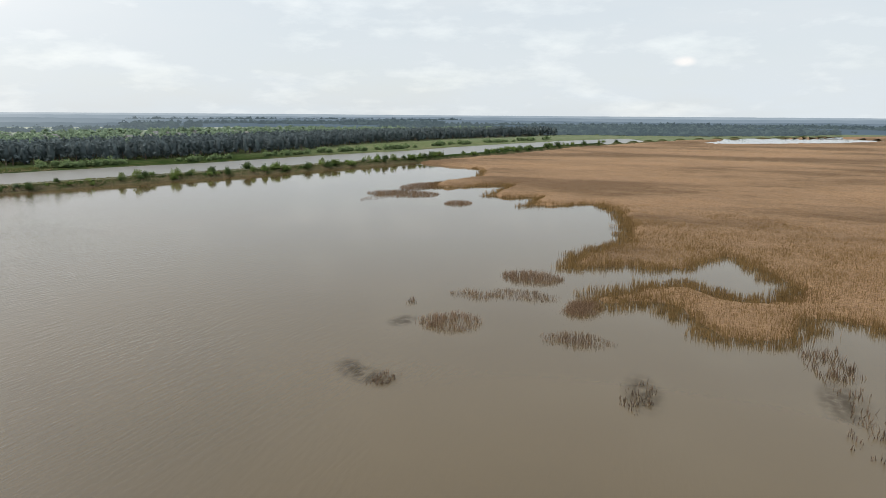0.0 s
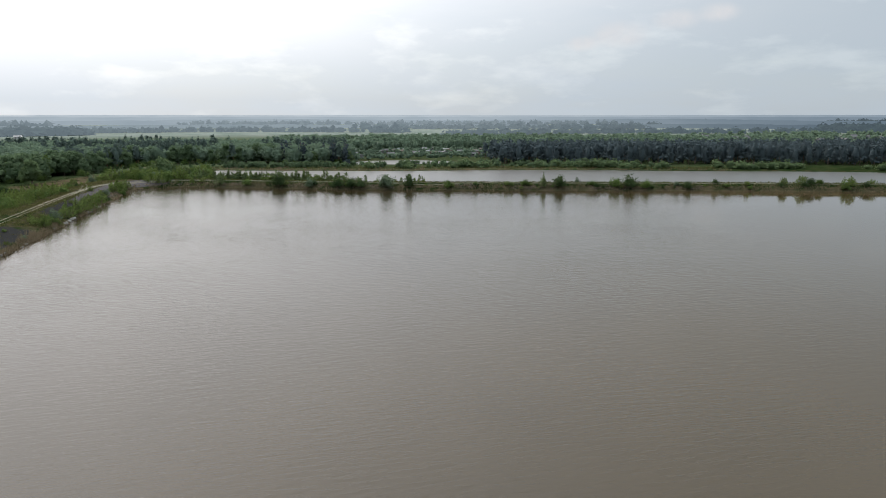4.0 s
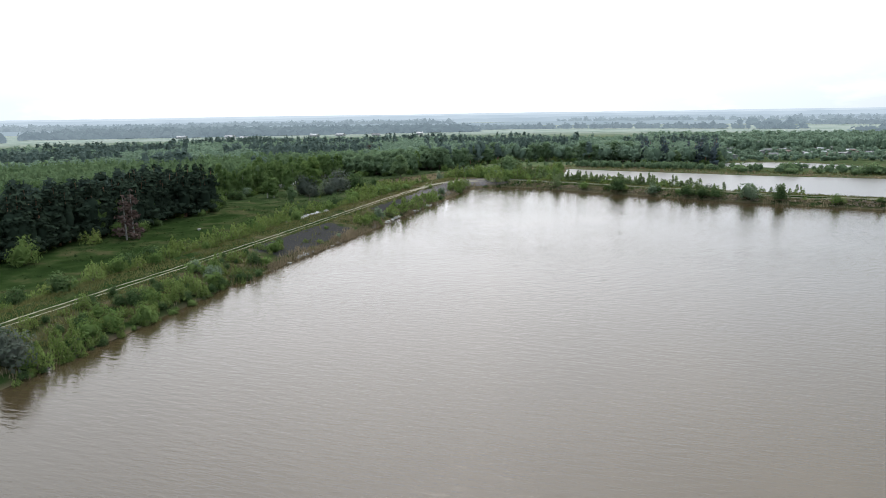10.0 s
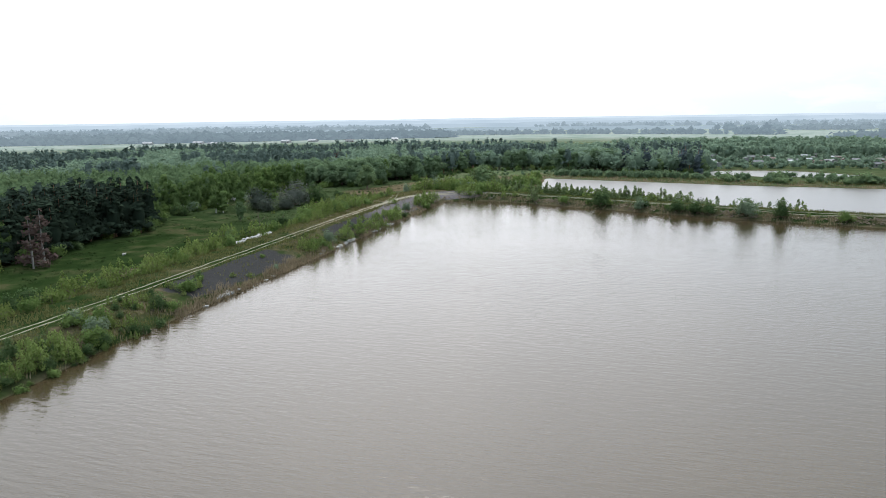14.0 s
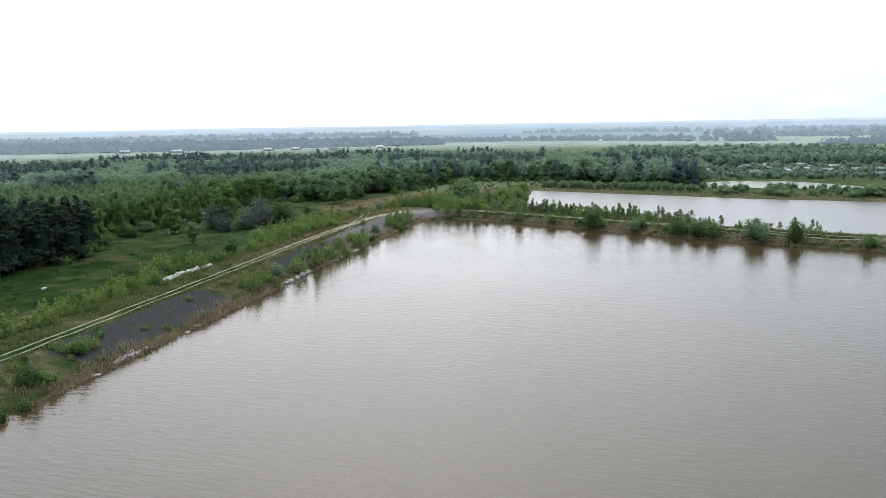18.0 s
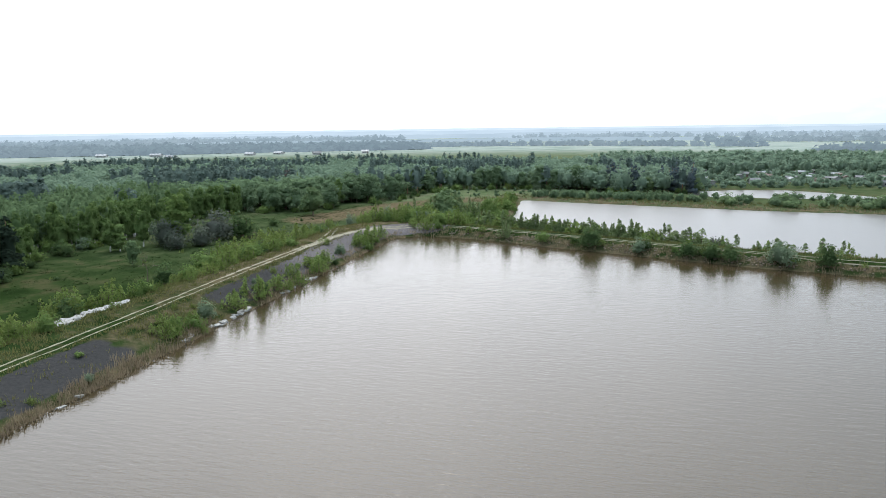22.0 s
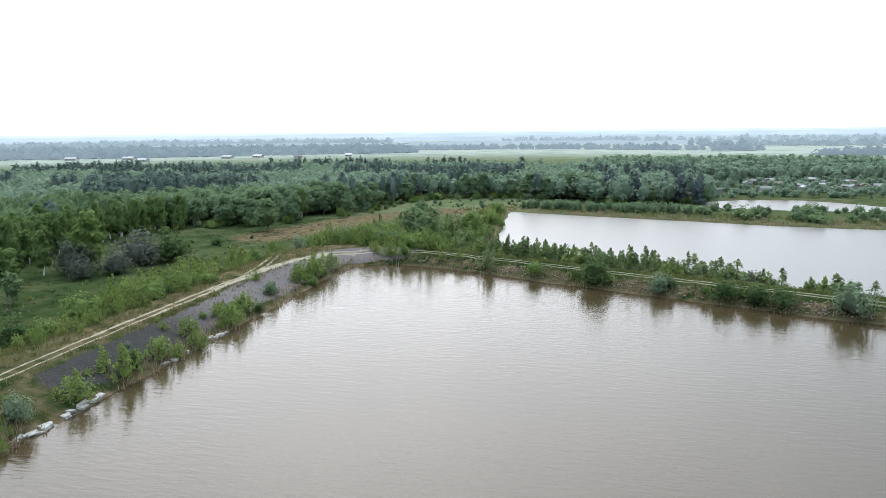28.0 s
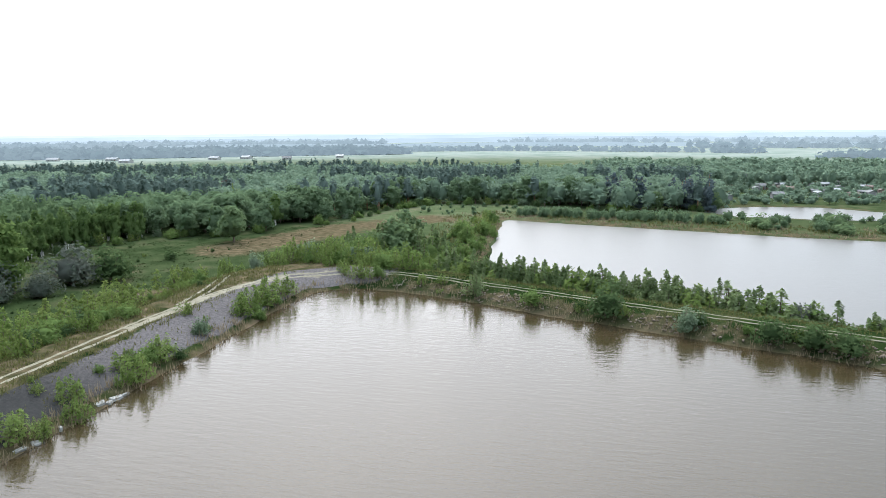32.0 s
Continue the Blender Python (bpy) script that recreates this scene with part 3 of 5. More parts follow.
# ---- plan: outlines of the water, the land and the woods ----
MARSH_BASIN = [(3, -900), (5, -300), (5, -238), (3, -222), (1, -200), (-1, -165), (-1, -120), (-1, -60), (-1.5, -15), (-0.5, 1), (6, 6), (15, 6),
               (30, 0.5), (50, -8), (92, -24), (139, -37), (220, -58), (320, -89), (437, -121), (536, -145), (681, -168),
               (931, -248), (1080, -330), (1355, -559), (1500, -900)]
LOWER_POND = [(27, 34), (22, 80), (15, 157), (40, 149), (70, 141), (121, 127), (187, 118), (250, 103), (310, 80), (365, 65),
              (425, 40), (540, 18), (640, -15), (740, -28), (830, -50), (1000, -100), (1150, -165), (1050, -205), (931, -215), (800, -180), (681, -146),
              (536, -124), (437, -100), (320, -69), (220, -38), (139, -17), (92, -4), (50, 12)]
SMALL_POND = [(98, 198), (104, 212), (126, 225), (156, 226), (175, 210), (192, 188), (170, 178), (141, 178), (112, 182)]
REEDS = [(425, -124), (403, -171), (387, -182), (344, -194), (310, -184), (293, -194), (315, -212), (318, -219), (277, -221), (273, -233),
         (281, -240), (255, -243), (261, -256), (270, -264), (254, -273), (226, -279), (203, -282), (181, -274), (164, -275), (171, -287),
         (174, -300), (181, -303), (190, -307), (179, -311), (166, -316), (159, -315), (156, -308), (163, -301), (159, -291), (143, -282),
         (140, -287), (144, -297), (136, -300), (129, -305), (129, -313), (136, -318), (145, -319), (143, -328), (132, -331), (150, -420),
         (420, -700), (1380, -760), (1300, -540), (1060, -330), (920, -254), (675, -174), (536, -151)]
MARSH_POOL = [(840, -270), (930, -290), (1060, -325), (1190, -480), (1080, -520), (930, -420), (850, -330)]
FOREST_EDGE = [(-100, -300), (-92, -200), (-92, -163), (-80, -148), (-80, -118), (-85, -78), (-86, -56), (-97, -41), (-102, -20), (-98, 5), (-108, 55),
               (-97, 85), (-70, 88), (-64, 104), (-52, 136), (-43, 170), (-30, 205), (10, 212), (60, 190), (108, 200)]
FOREST = FOREST_EDGE + [(112, 330), (0, 385), (-150, 400), (-330, 330), (-430, 150), (-480, -300)]
TRACK_LINE = [(-10, -330), (-12, -260), (-12.5, -200), (-12.5, -150), (-13, -110), (-14.2, -60), (-14.2, -30), (-13, -10), (-8, 5), (2, 12),
              (14, 12), (38, 3), (58, -5), (75, -11.5), (92, -18), (113, -26), (139, -31), (180, -42), (220, -52), (320, -83), (437, -115)]


def to_outline(x, y, outline):
    """Distance to a closed outline, negative inside."""
    x, y = np.asarray(x, float), np.asarray(y, float)
    p = np.array(outline, float)
    best, inside = np.full(x.shape, 1e9), np.zeros(x.shape, bool)
    for (ax, ay), (bx, by) in zip(p, np.roll(p, -1, 0)):
        dx, dy = bx - ax, by - ay
        u = np.clip(((x - ax) * dx + (y - ay) * dy) / (dx * dx + dy * dy), 0, 1)
        best = np.minimum(best, (x - ax - u * dx) ** 2 + (y - ay - u * dy) ** 2)
        if dy:
            inside ^= ((ay > y) != (by > y)) & (x < (y - ay) / dy * dx + ax)
    d = np.sqrt(best)
    return np.where(inside, -d, d)


def to_line(x, y, line):
    x, y = np.asarray(x, float), np.asarray(y, float)
    p, best = np.array(line, float), np.full(np.shape(x), 1e9)
    for (ax, ay), (bx, by) in zip(p[:-1], p[1:]):
        dx, dy = bx - ax, by - ay
        u = np.clip(((x - ax) * dx + (y - ay) * dy) / (dx * dx + dy * dy), 0, 1)
        best = np.minimum(best, (x - ax - u * dx) ** 2 + (y - ay - u * dy) ** 2)
    return np.sqrt(best)


def smooth(a, b, v):
    u = np.clip((v - a) / (b - a), 0, 1)
    return u * u * (3 - 2 * u)


def waves(x, y, length, seed):
    """Cheap rolling unevenness in -1..1."""
    r = np.random.default_rng(seed)
    out = 0
    for k in range(5):
        a, ph, q = r.uniform(0, 6.28), r.uniform(0, 6.28), r.uniform(0.7, 1.6)
        out = out + np.sin((np.cos(a) * x + np.sin(a) * y) * 6.283 / length * q + ph)
    return out / 5


def height(x, y):
    x, y = np.asarray(x, float), np.asarray(y, float)
    ragged = waves(x, y, 9, 3) * 0.5 + waves(x, y, 27, 4) * 0.6
    d = to_outline(x, y, MARSH_BASIN) + ragged * 0.8
    wide = 1 - smooth(-6, 24, x)
    bank_w = np.interp(d, [-8, -3, 0, 1.2, 5, 9.5, 18, 22, 30, 42, 60], [-2, -1.2, 0, 0.75, 1.5, 2.5, 2.6, 1.7, -0.6, -4.4, -9])
    bank_n = np.interp(d, [-8, -3, 0, 0.7, 3.5, 4.4, 9.5, 11, 19, 40], [-2, -1.2, 0, 0.7, 2.1, 2.4, 2.5, 2.0, -4.6, -9])
    bank = bank_w * wide + bank_n * (1 - wide)
    r = np.hypot(x - 50, y + 100)
    land = -4.4 + waves(x, y, 60, 5) * 0.25 + smooth(300, 1200, r) * (1.5 + waves(x, y, 700, 6) * 1.5) + smooth(1000, 4600, r) * (8 + waves(x, y, 1900, 8) * 3)
    for pond in (LOWER_POND, SMALL_POND):
        e = to_outline(x, y, pond) + ragged * 0.7
        land = np.minimum(land, np.interp(e, [-9, 0, 2, 9, 30], [-6.4, -5.0, -4.5, -4.0, 40]))
    z = np.where(d > 0, np.maximum(land, bank), bank)
    return np.where(d < -8, -2.0, z) + np.where(d > 0.5, waves(x, y, 5, 9) * 0.10, 0)


# ---- ground: one sheet to the horizon ----


def steps(*bands):
    out = []
    for a, b, s in bands:
        out += list(np.arange(a, b, s))
    return np.array(out + [bands[-1][1]])


gx = steps((-4900, -1800, 155), (-1800, -600, 40), (-600, -160, 11), (-160, -44, 3.5), (-44, 12, 1.25), (12, 110, 3.0), (110, 330, 5.0), (330, 760, 9), (760, 1800, 40), (1800, 4900, 155))
gy = steps((-4900, -1200, 185), (-1200, -330, 30), (-330, -250, 4), (-250, -40, 2.3), (-40, 30, 1.4), (30, 230, 4.0), (230, 620, 10), (620, 1800, 40), (1800, 4900, 155))
GX, GY = np.meshgrid(gx, gy)
GZ = height(GX, GY)
nx, ny = len(gx), len(gy)
cell = (np.arange(ny - 1)[:, None] * nx + np.arange(nx - 1)).ravel()
ground_mesh = raw_mesh("ground", np.stack([GX, GY, GZ], -1).reshape(-1, 3), np.stack([cell, cell + 1, cell + nx + 1, cell + nx], 1), [GROUND])
ground_mesh.polygons.foreach_set("use_smooth", np.ones(len(cell), bool))
basin_d = to_outline(GX, GY, MARSH_BASIN)
left_side = 1 - smooth(-2, 26, GX)
track_d = to_line(GX, GY, TRACK_LINE)
forest_d = to_outline(GX, GY, FOREST)
radius = np.hypot(GX - 50, GY + 100)
bars = np.maximum(smooth(-146, -138, GY) * smooth(-104, -110, GY), smooth(-86, -78, GY) * smooth(2, -6, GY))
gravel = left_side * smooth(1.0, 2.5, basin_d) * (1 - smooth(8.5, 10.5, basin_d)) * np.maximum(bars, 0.25)
gravel = np.maximum(gravel, left_side * smooth(-45, -30, GY) * smooth(12.0, 10.0, basin_d) * smooth(0.5, 2, basin_d))
dry = left_side * smooth(28, 34, basin_d) * (1 - smooth(44, 58, basin_d)) * (0.46 + 0.36 * waves(GX, GY, 26, 15))
dry = np.maximum(dry, left_side * smooth(9, 11, basin_d) * (1 - smooth(18, 24, basin_d)) * (0.36 + 0.26 * smooth(-115, -60, GY)))
dry = np.maximum(dry, left_side * smooth(0.5, 2, basin_d) * (1 - smooth(9, 12, basin_d)) * 0.52)
dry = np.maximum(dry, smooth(23, 5, to_line(GX, GY, [(-58, 66), (-39, 118), (-14, 150)])) * 0.74)
dry = np.maximum(dry, (1 - left_side) * smooth(0, 0.8, basin_d) * (1 - smooth(2.8, 4.2, basin_d)) * 0.62)
dry = np.maximum(dry, left_side * (1 - smooth(0.6, 2.2, basin_d)) * 0.62 * smooth(-156, -148, GY))
dry = np.maximum(dry, smooth(4, 0.5, np.abs(to_outline(GX, GY, LOWER_POND) - 2)) * 0.6 * smooth(6, 14, basin_d))
dry = np.maximum(dry, smooth(14, 2, to_outline(GX, GY, SMALL_POND)) * 0.5)
sand = smooth(4.2, 1.2, track_d) * 0.42 * np.maximum(smooth(-60, -30, GY) * left_side, 0.0)
# field, and pale past 420 m, paint distance haze into the ground colour
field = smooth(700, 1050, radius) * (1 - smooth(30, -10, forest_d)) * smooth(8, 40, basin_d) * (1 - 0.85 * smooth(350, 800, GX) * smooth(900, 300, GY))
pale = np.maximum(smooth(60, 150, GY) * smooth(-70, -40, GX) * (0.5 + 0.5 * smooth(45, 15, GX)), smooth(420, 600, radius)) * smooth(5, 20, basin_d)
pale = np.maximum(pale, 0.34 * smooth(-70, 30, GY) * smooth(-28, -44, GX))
dry = np.maximum(dry, smooth(34, 6, np.abs(to_outline(GX, GY, LOWER_POND) - 4)) * 0.46 * smooth(90, 120, GY))
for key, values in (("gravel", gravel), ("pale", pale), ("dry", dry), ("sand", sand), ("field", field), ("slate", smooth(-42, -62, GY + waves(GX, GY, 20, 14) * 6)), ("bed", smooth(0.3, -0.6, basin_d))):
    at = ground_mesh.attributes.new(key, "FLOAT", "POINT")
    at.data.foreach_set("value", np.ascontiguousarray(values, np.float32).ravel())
tagged(new("ground", ground_mesh), "rough green meadow, gravel bank and distant fields paled for haze", "ground", kind="structure")


def water_sheet(name, outline, z, grow, material, label):
    p = np.array(outline, float)
    nxt, prv = np.roll(p, -1, 0), np.roll(p, 1, 0)
    t = nxt - prv
    n = np.stack([t[:, 1], -t[:, 0]], 1) / np.linalg.norm(t, axis=1)[:, None]
    if to_outline(p[:1, 0] + n[:1, 0], p[:1, 1] + n[:1, 1], outline)[0] < 0:
        n = -n
    bm = bmesh.new()
    bm.faces.new([bm.verts.new((*q, z)) for q in p + n * grow])
    bmesh.ops.triangulate(bm, faces=bm.faces[:])
    bmesh.ops.recalc_face_normals(bm, faces=bm.faces[:])
    if bm.faces[0].normal.z < 0:
        bmesh.ops.reverse_faces(bm, faces=bm.faces[:])
    me = bpy.data.meshes.new(name)
    bm.to_mesh(me); bm.free()
    me.materials.append(material)
    return tagged(new(name, me), label, "water", kind="structure")


water_sheet("water", MARSH_BASIN, 0.0, 1.6, WATER, "wide silty brown pond water with wind ripples")
water_sheet("water_lower_pond", LOWER_POND, -5.0, 1.5, WATER2, "pale grey pond behind the dam")
water_sheet("water_small_pond", SMALL_POND, -5.0, 1.5, WATER2, "small pale pond beside the gardens")


def along(line, step):
    """Points and directions at even steps along a line."""
    p = np.array(line, float)
    seg = np.linalg.norm(np.diff(p, axis=0), axis=1)
    s = np.r_[0, np.cumsum(seg)]
    at = np.arange(0, s[-1], step)
    q = np.stack([np.interp(at, s, p[:, 0]), np.interp(at, s, p[:, 1])], 1)
    for _ in range(6):
        q[1:-1] = (q[:-2] + q[1:-1] * 2 + q[2:]) / 4
    t = np.gradient(q, axis=0)
    t /= np.linalg.norm(t, axis=1)[:, None]
    return q, np.stack([t[:, 1], -t[:, 0]], 1)


def ribbon(name, line, offset, half, material, parent, lift=0.07, step=0.8, seed=1):
    """A worn strip draped along a line, its edges wandering."""
    q, n = along(line, step)
    r = np.random.default_rng(seed)
    k = np.arange(len(q))
    rows = []
    wob = waves(k * step, k * 0, 14, seed) * 0.12
    for e in (-1, -0.33, 0.33, 1):
        w = half * (1 + 0.25 * waves(k * step, k * 0, 6, seed + int(e * 10) + 20)) + r.normal(size=len(q)) * half * 0.10
        o = q + n * (offset + wob + e * w)[:, None]
        rows.append(np.c_[o, height(o[:, 0], o[:, 1]) + lift - (0.09 if abs(e) == 1 else 0)])
    v = np.stack(rows, 1).reshape(-1, 3)
    f = [(4 * i + j, 4 * i + j + 1, 4 * i + j + 5, 4 * i + j + 4) for i in range(len(q) - 1) for j in range(3)]
    me = raw_mesh(name, v, f, [material])
    me.polygons.foreach_set("use_smooth", np.ones(len(f), bool))
    return part(name, me, parent)


track = tagged(new("road"), "pale two-rut dirt track along the bank", "track", kind="structure")
ribbon("wheel_rut", TRACK_LINE, -0.80, 0.18, TRACK, track, seed=2)
ribbon("wheel_rut", TRACK_LINE, 0.80, 0.18, TRACK, track, seed=3)
ribbon("sandy_bed", [(-14.2, -66), (-14.2, -30), (-13, -10), (-8, 5), (2, 12), (10, 12.4)], -0.78, 0.42, TRACK_SOFT, track, 0.05, seed=6)
ribbon("sandy_bed", [(-14.2, -58), (-14.2, -30), (-13, -10), (-8, 5), (2, 12), (12, 12.4)], 0.80, 0.46, TRACK_SOFT, track, 0.05, seed=8)
ribbon("sandy_bed", [(-14.2, -36), (-13.6, -18), (-12, -4), (-8, 5)], 0.1, 0.9, TRACK_SOFT, track, 0.04, seed=9)
spur = tagged(new("road"), "short pale spur of the dirt track leaving the bank", "track", kind="structure")
SPUR_LINE = [(-14.4, -22), (-16.5, -10), (-19.5, 0), (-23, 10)]
ribbon("wheel_rut", SPUR_LINE, -0.8, 0.30, TRACK_SOFT, spur, 0.12, seed=4)
ribbon("wheel_rut", SPUR_LINE, 0.8, 0.30, TRACK_SOFT, spur, 0.12, seed=5)

# ---- plants one by one ----
kind("poplar", "poplar_sapling", "poplar", LEAF["poplar"], BARK, 1500, 0.036, "young upright green poplar thicket on the bank", "bush", 4)
kind("lime", "lime_green_bush", "thicket", LEAF["lime"], BARK, 820, 0.044, "fresh yellow-green bush on the grassy slope", "bush", 3)
kind("thicket", "bank_thicket", "thicket", LEAF["thicket"], BARK, 860, 0.043, "bushy mid-green thicket on the bank", "bush", 4)
kind("sapling", "bush_sapling", "thicket", LEAF["thicket"], BARK, 620, 0.046, "small young sapling bush in the bank grass", "bush", 4)
kind("silver", "silver_willow", "shrub", LEAF["silver"], BARK, 900, 0.050, "silvery grey-green willow bush by the water", "bush", 3)
kind("dark", "dark_willow", "shrub", LEAF["dark"], BARK, 700, 0.056, "dark green spreading willow bush", "bush", 3)
kind("green", "green_willow", "shrub", LEAF["broad"], BARK, 690, 0.056, "mid-green rounded willow bush", "bush", 3)
kind("broad", "broadleaf_tree", "broad", LEAF["edge_broad"], BARK, 1150, 0.046, "leafy green broadleaf tree at the wood's edge", "tree", 4)
kind("far_broad", "broadleaf_tree", "broad", LEAF["broad_hazed"], BARK, 900, 0.048, "leafy green broadleaf tree beyond the damp meadow", "tree", 3)
kind("grey", "grey_willow", "shrub", LEAF["grey_willow"], BARK, 1100, 0.046, "dark willow bush with a grey bloom on its leaves", "bush", 3)
kind("birch", "birch_tree", "birch", LEAF["birch"], BIRCH_BARK, 1100, 0.042, "slender light green birch with a white trunk", "tree", 4)
kind("pine", "pine_tree", "edge_pine", LEAF["pine"], PINE_BARK, 760, 0.042, "dark tall pine at the wood's edge", "tree", 3)
kind("far_pine", "pine_tree", "edge_pine", LEAF["pine_belt"], PINE_BARK, 760, 0.042, "dark pine above the far ponds, tinted blue for haze", "tree", 2)
kind("rust", "dying_pine", "edge_pine", LEAF["rust"], DEAD_BARK, 460, 0.040, "pine with reddish-brown dying needles", "tree", 1)
kind("column", "tall_poplar", "column", LEAF["broad"], BARK, 1100, 0.038, "tall slim dark green tree leafy to the ground", "tree", 2)
kind("pale", "pale_sparse_tree", "bare", LEAF["pale"], DEAD_BARK, 1000, 0.024, "whitish sparse-leaved tree before dark pines", "tree", 1)
kind("dead", "dead_tree", "bare", LEAF["dark"], BARK, 24, 0.012, "small bare dead tree in the meadow", "tree", 1)

def shore_x(y):
    return float(np.interp(y, [-300, -238, -222, -200, -165], [5, 5, 3, 1, -1]))


# bushes at the foot of the western bank, by the water
for key, x, y, h, w in [("grey", 1, -226, 4.0, 1.0), ("grey", -1, -205, 6.0, 0.95), ("thicket", -3, -214, 4.0, 1.0), ("green", -1, -190, 3.6, 1.1),
                        ("dark", -5, -181, 3.4, 1.0), ("thicket", -3, -173, 3.8, 1.3), ("silver", -5, -162, 3.2, 1.0), ("dark", -4, -150, 3.4, 0.9),
                        ("dark", -9, -133, 2.0, 0.8), ("thicket", -4, -101, 3.2, 1.2), ("thicket", -3, -83, 3.8, 1.3), ("thicket", -3, -67, 3.6, 1.3)]:
    plant(key, x, y, h, w)
for key, x, y, h, w in [("silver", -4, -90, 3.0, 0.9), ("thicket", -3.5, -75, 4.0, 1.2), ("thicket", -3, -50, 3.4, 1.3), ("thicket", -3.5, -42, 2.9, 1.3),
                        ("silver", -4, -32, 2.6, 0.9), ("thicket", -4, -21, 3.0, 1.2), ("thicket", -4, -11, 4.2, 1.2), ("thicket", -4, -16, 4.0, 1.2),
                        ("thicket", -4, -6, 3.6, 1.1), ("lime", -11, -26, 1.8, 1.3), ("thicket", -3.5, -58, 2.8, 1.2), ("green", -6, -140, 2.6, 1.0)]:
    plant(key, x, y, h * 1.3, w)
for k in range(54):
    y = float(rng.choice([-235, -225, -215, -205, -196, -188, -180, -172, -158, -96, -90, -66, -48, -18])) + rng.normal() * 4
    plant(("thicket", "green", "dark", "silver")[int(rng.choice(4, p=[0.55, 0.25, 0.12, 0.08]))], shore_x(y) - rng.uniform(-0.3, 3.6), y, rng.uniform(1.6, 3.6) + 0.3 * (y < -150), rng.uniform(0.8, 1.15))
for k in range(95):
    y = rng.uniform(-246, -148)
    plant(("dark", "green", "thicket")[int(rng.choice(3, p=[0.35, 0.25, 0.4]))], shore_x(y) - rng.uniform(-0.6, 1.4), y, rng.uniform(0.7, 2.0), rng.uniform(0.9, 1.3))
for k in range(110):
    y = rng.uniform(-246, -146)
    plant(("lime", "sapling", "dark")[int(rng.choice(3, p=[0.25, 0.42, 0.33]))], shore_x(y) - rng.uniform(1.0, 9.8), y, rng.uniform(0.7, 2.6), rng.uniform(0.75, 1.1))
# the outer slope of the western bank
for key, x, y, h, w in [("lime", -33, 11, 2.4, 1.2), ("lime", -36, 7, 3.7, 1.2), ("lime", -32, -11, 4.2, 1.0), ("lime", -36, -13, 4.4, 1.2), ("lime", -34, -24, 4.2, 1.2),
                        ("lime", -34, -30, 4.4, 1.2), ("thicket", -33, -37, 4.8, 1.1), ("dark", -31, -64, 4.6, 0.9), ("green", -30, -51, 5.6, 0.9), ("lime", -28, -44, 4.4, 1.0),
                        ("lime", -27, -26, 5.0, 1.1), ("lime", -25, -21, 4.2, 1.1), ("thicket", -31, -89, 4.8, 1.1), ("lime", -28, -84, 4.6, 1.1)]:
    plant(key, x, y, h * 1.18, w * 1.05, foot=0.0)
for key, x, y, h, w in [("lime", -24, -166, 3.4, 1.2), ("dark", -26, -160, 4.6, 0.8), ("green", -22, -156, 2.4, 1.2), ("lime", -25, -145, 5.0, 1.2), ("lime", -24, -139, 4.3, 1.1),
                        ("thicket", -22, -136, 4.8, 1.2), ("lime", -23, -127, 4.2, 1.2), ("thicket", -24, -113, 3.6, 1.2), ("lime", -26, -99, 4.2, 1.1), ("lime", -25, -91, 4.6, 1.1),
                        ("dark", -31, -153, 3.7, 0.7), ("lime", -27, -198, 2.6, 1.2), ("lime", -24, -180, 3.0, 1.2), ("thicket", -27, -120, 3.8, 1.1)]:
    plant(key, x, y, h, w, foot=0.0)
# the corner of the two dams
for key, x, y, h, w in [("silver", -20, 13, 5.0, 0.75), ("thicket", -26, 12, 4.6, 1.0), ("silver", -10, 21, 7.0, 0.55), ("thicket", -16, 16, 4.4, 1.0), ("thicket", 2, 12.5, 3.8, 1.1),
                        ("thicket", 6, 10, 4.2, 1.2), ("green", 10, 9.5, 4.0, 0.8), ("thicket", -4, 20, 4.6, 1.0), ("thicket", 12, 22, 5.5, 1.0), ("green", 19, 23, 4.6, 0.8),
                        ("thicket", -30, 20, 5.2, 1.0), ("thicket", -22, 24, 5.4, 1.0), ("thicket", 25, 17, 4.8, 1.1), ("green", 16, 45, 4.0, 0.9)]:
    plant(key, x, y, h, w)
for key, x, y, h, w in [("broad", 3, 42, 13.5, 1.2), ("green", -8, 44, 9.5, 0.8), ("green", 11, 50, 9.5, 0.8), ("broad", 0, 66, 12, 1.2), ("thicket", -15, 48, 8.5, 1.0),
                        ("green", 17, 60, 6, 0.8), ("green", 12, 92, 7, 0.8), ("green", 15, 112, 5.5, 0.8), ("green", -4, 33, 8.0, 0.8), ("green", 9, 35, 8.5, 0.8),
                        ("green", 18, 76, 4.6, 0.9), ("lime", 11, 128, 5.0, 1.0), ("green", 8, 106, 6.0, 0.9), ("green", 13, 140, 5.0, 0.9)]:
    plant(key, x, y, h, w, foot=-3.0)
for x, y, h, w in [(-2, 46, 11.0, 1.2), (4, 52, 12.0, 1.2), (-6, 38, 10.0, 1.2), (8, 44, 10.5, 1.2), (-11, 47, 8.5, 1.2), (9, 60, 9.5, 1.2), (1, 40, 11.5, 1.2), (-3, 56, 10.0, 1.2), (12, 52, 8.5, 1.2)]:
    plant("poplar", x, y, h, w, foot=-3.0, label="tall pointed clump of young poplars behind the dam corner")
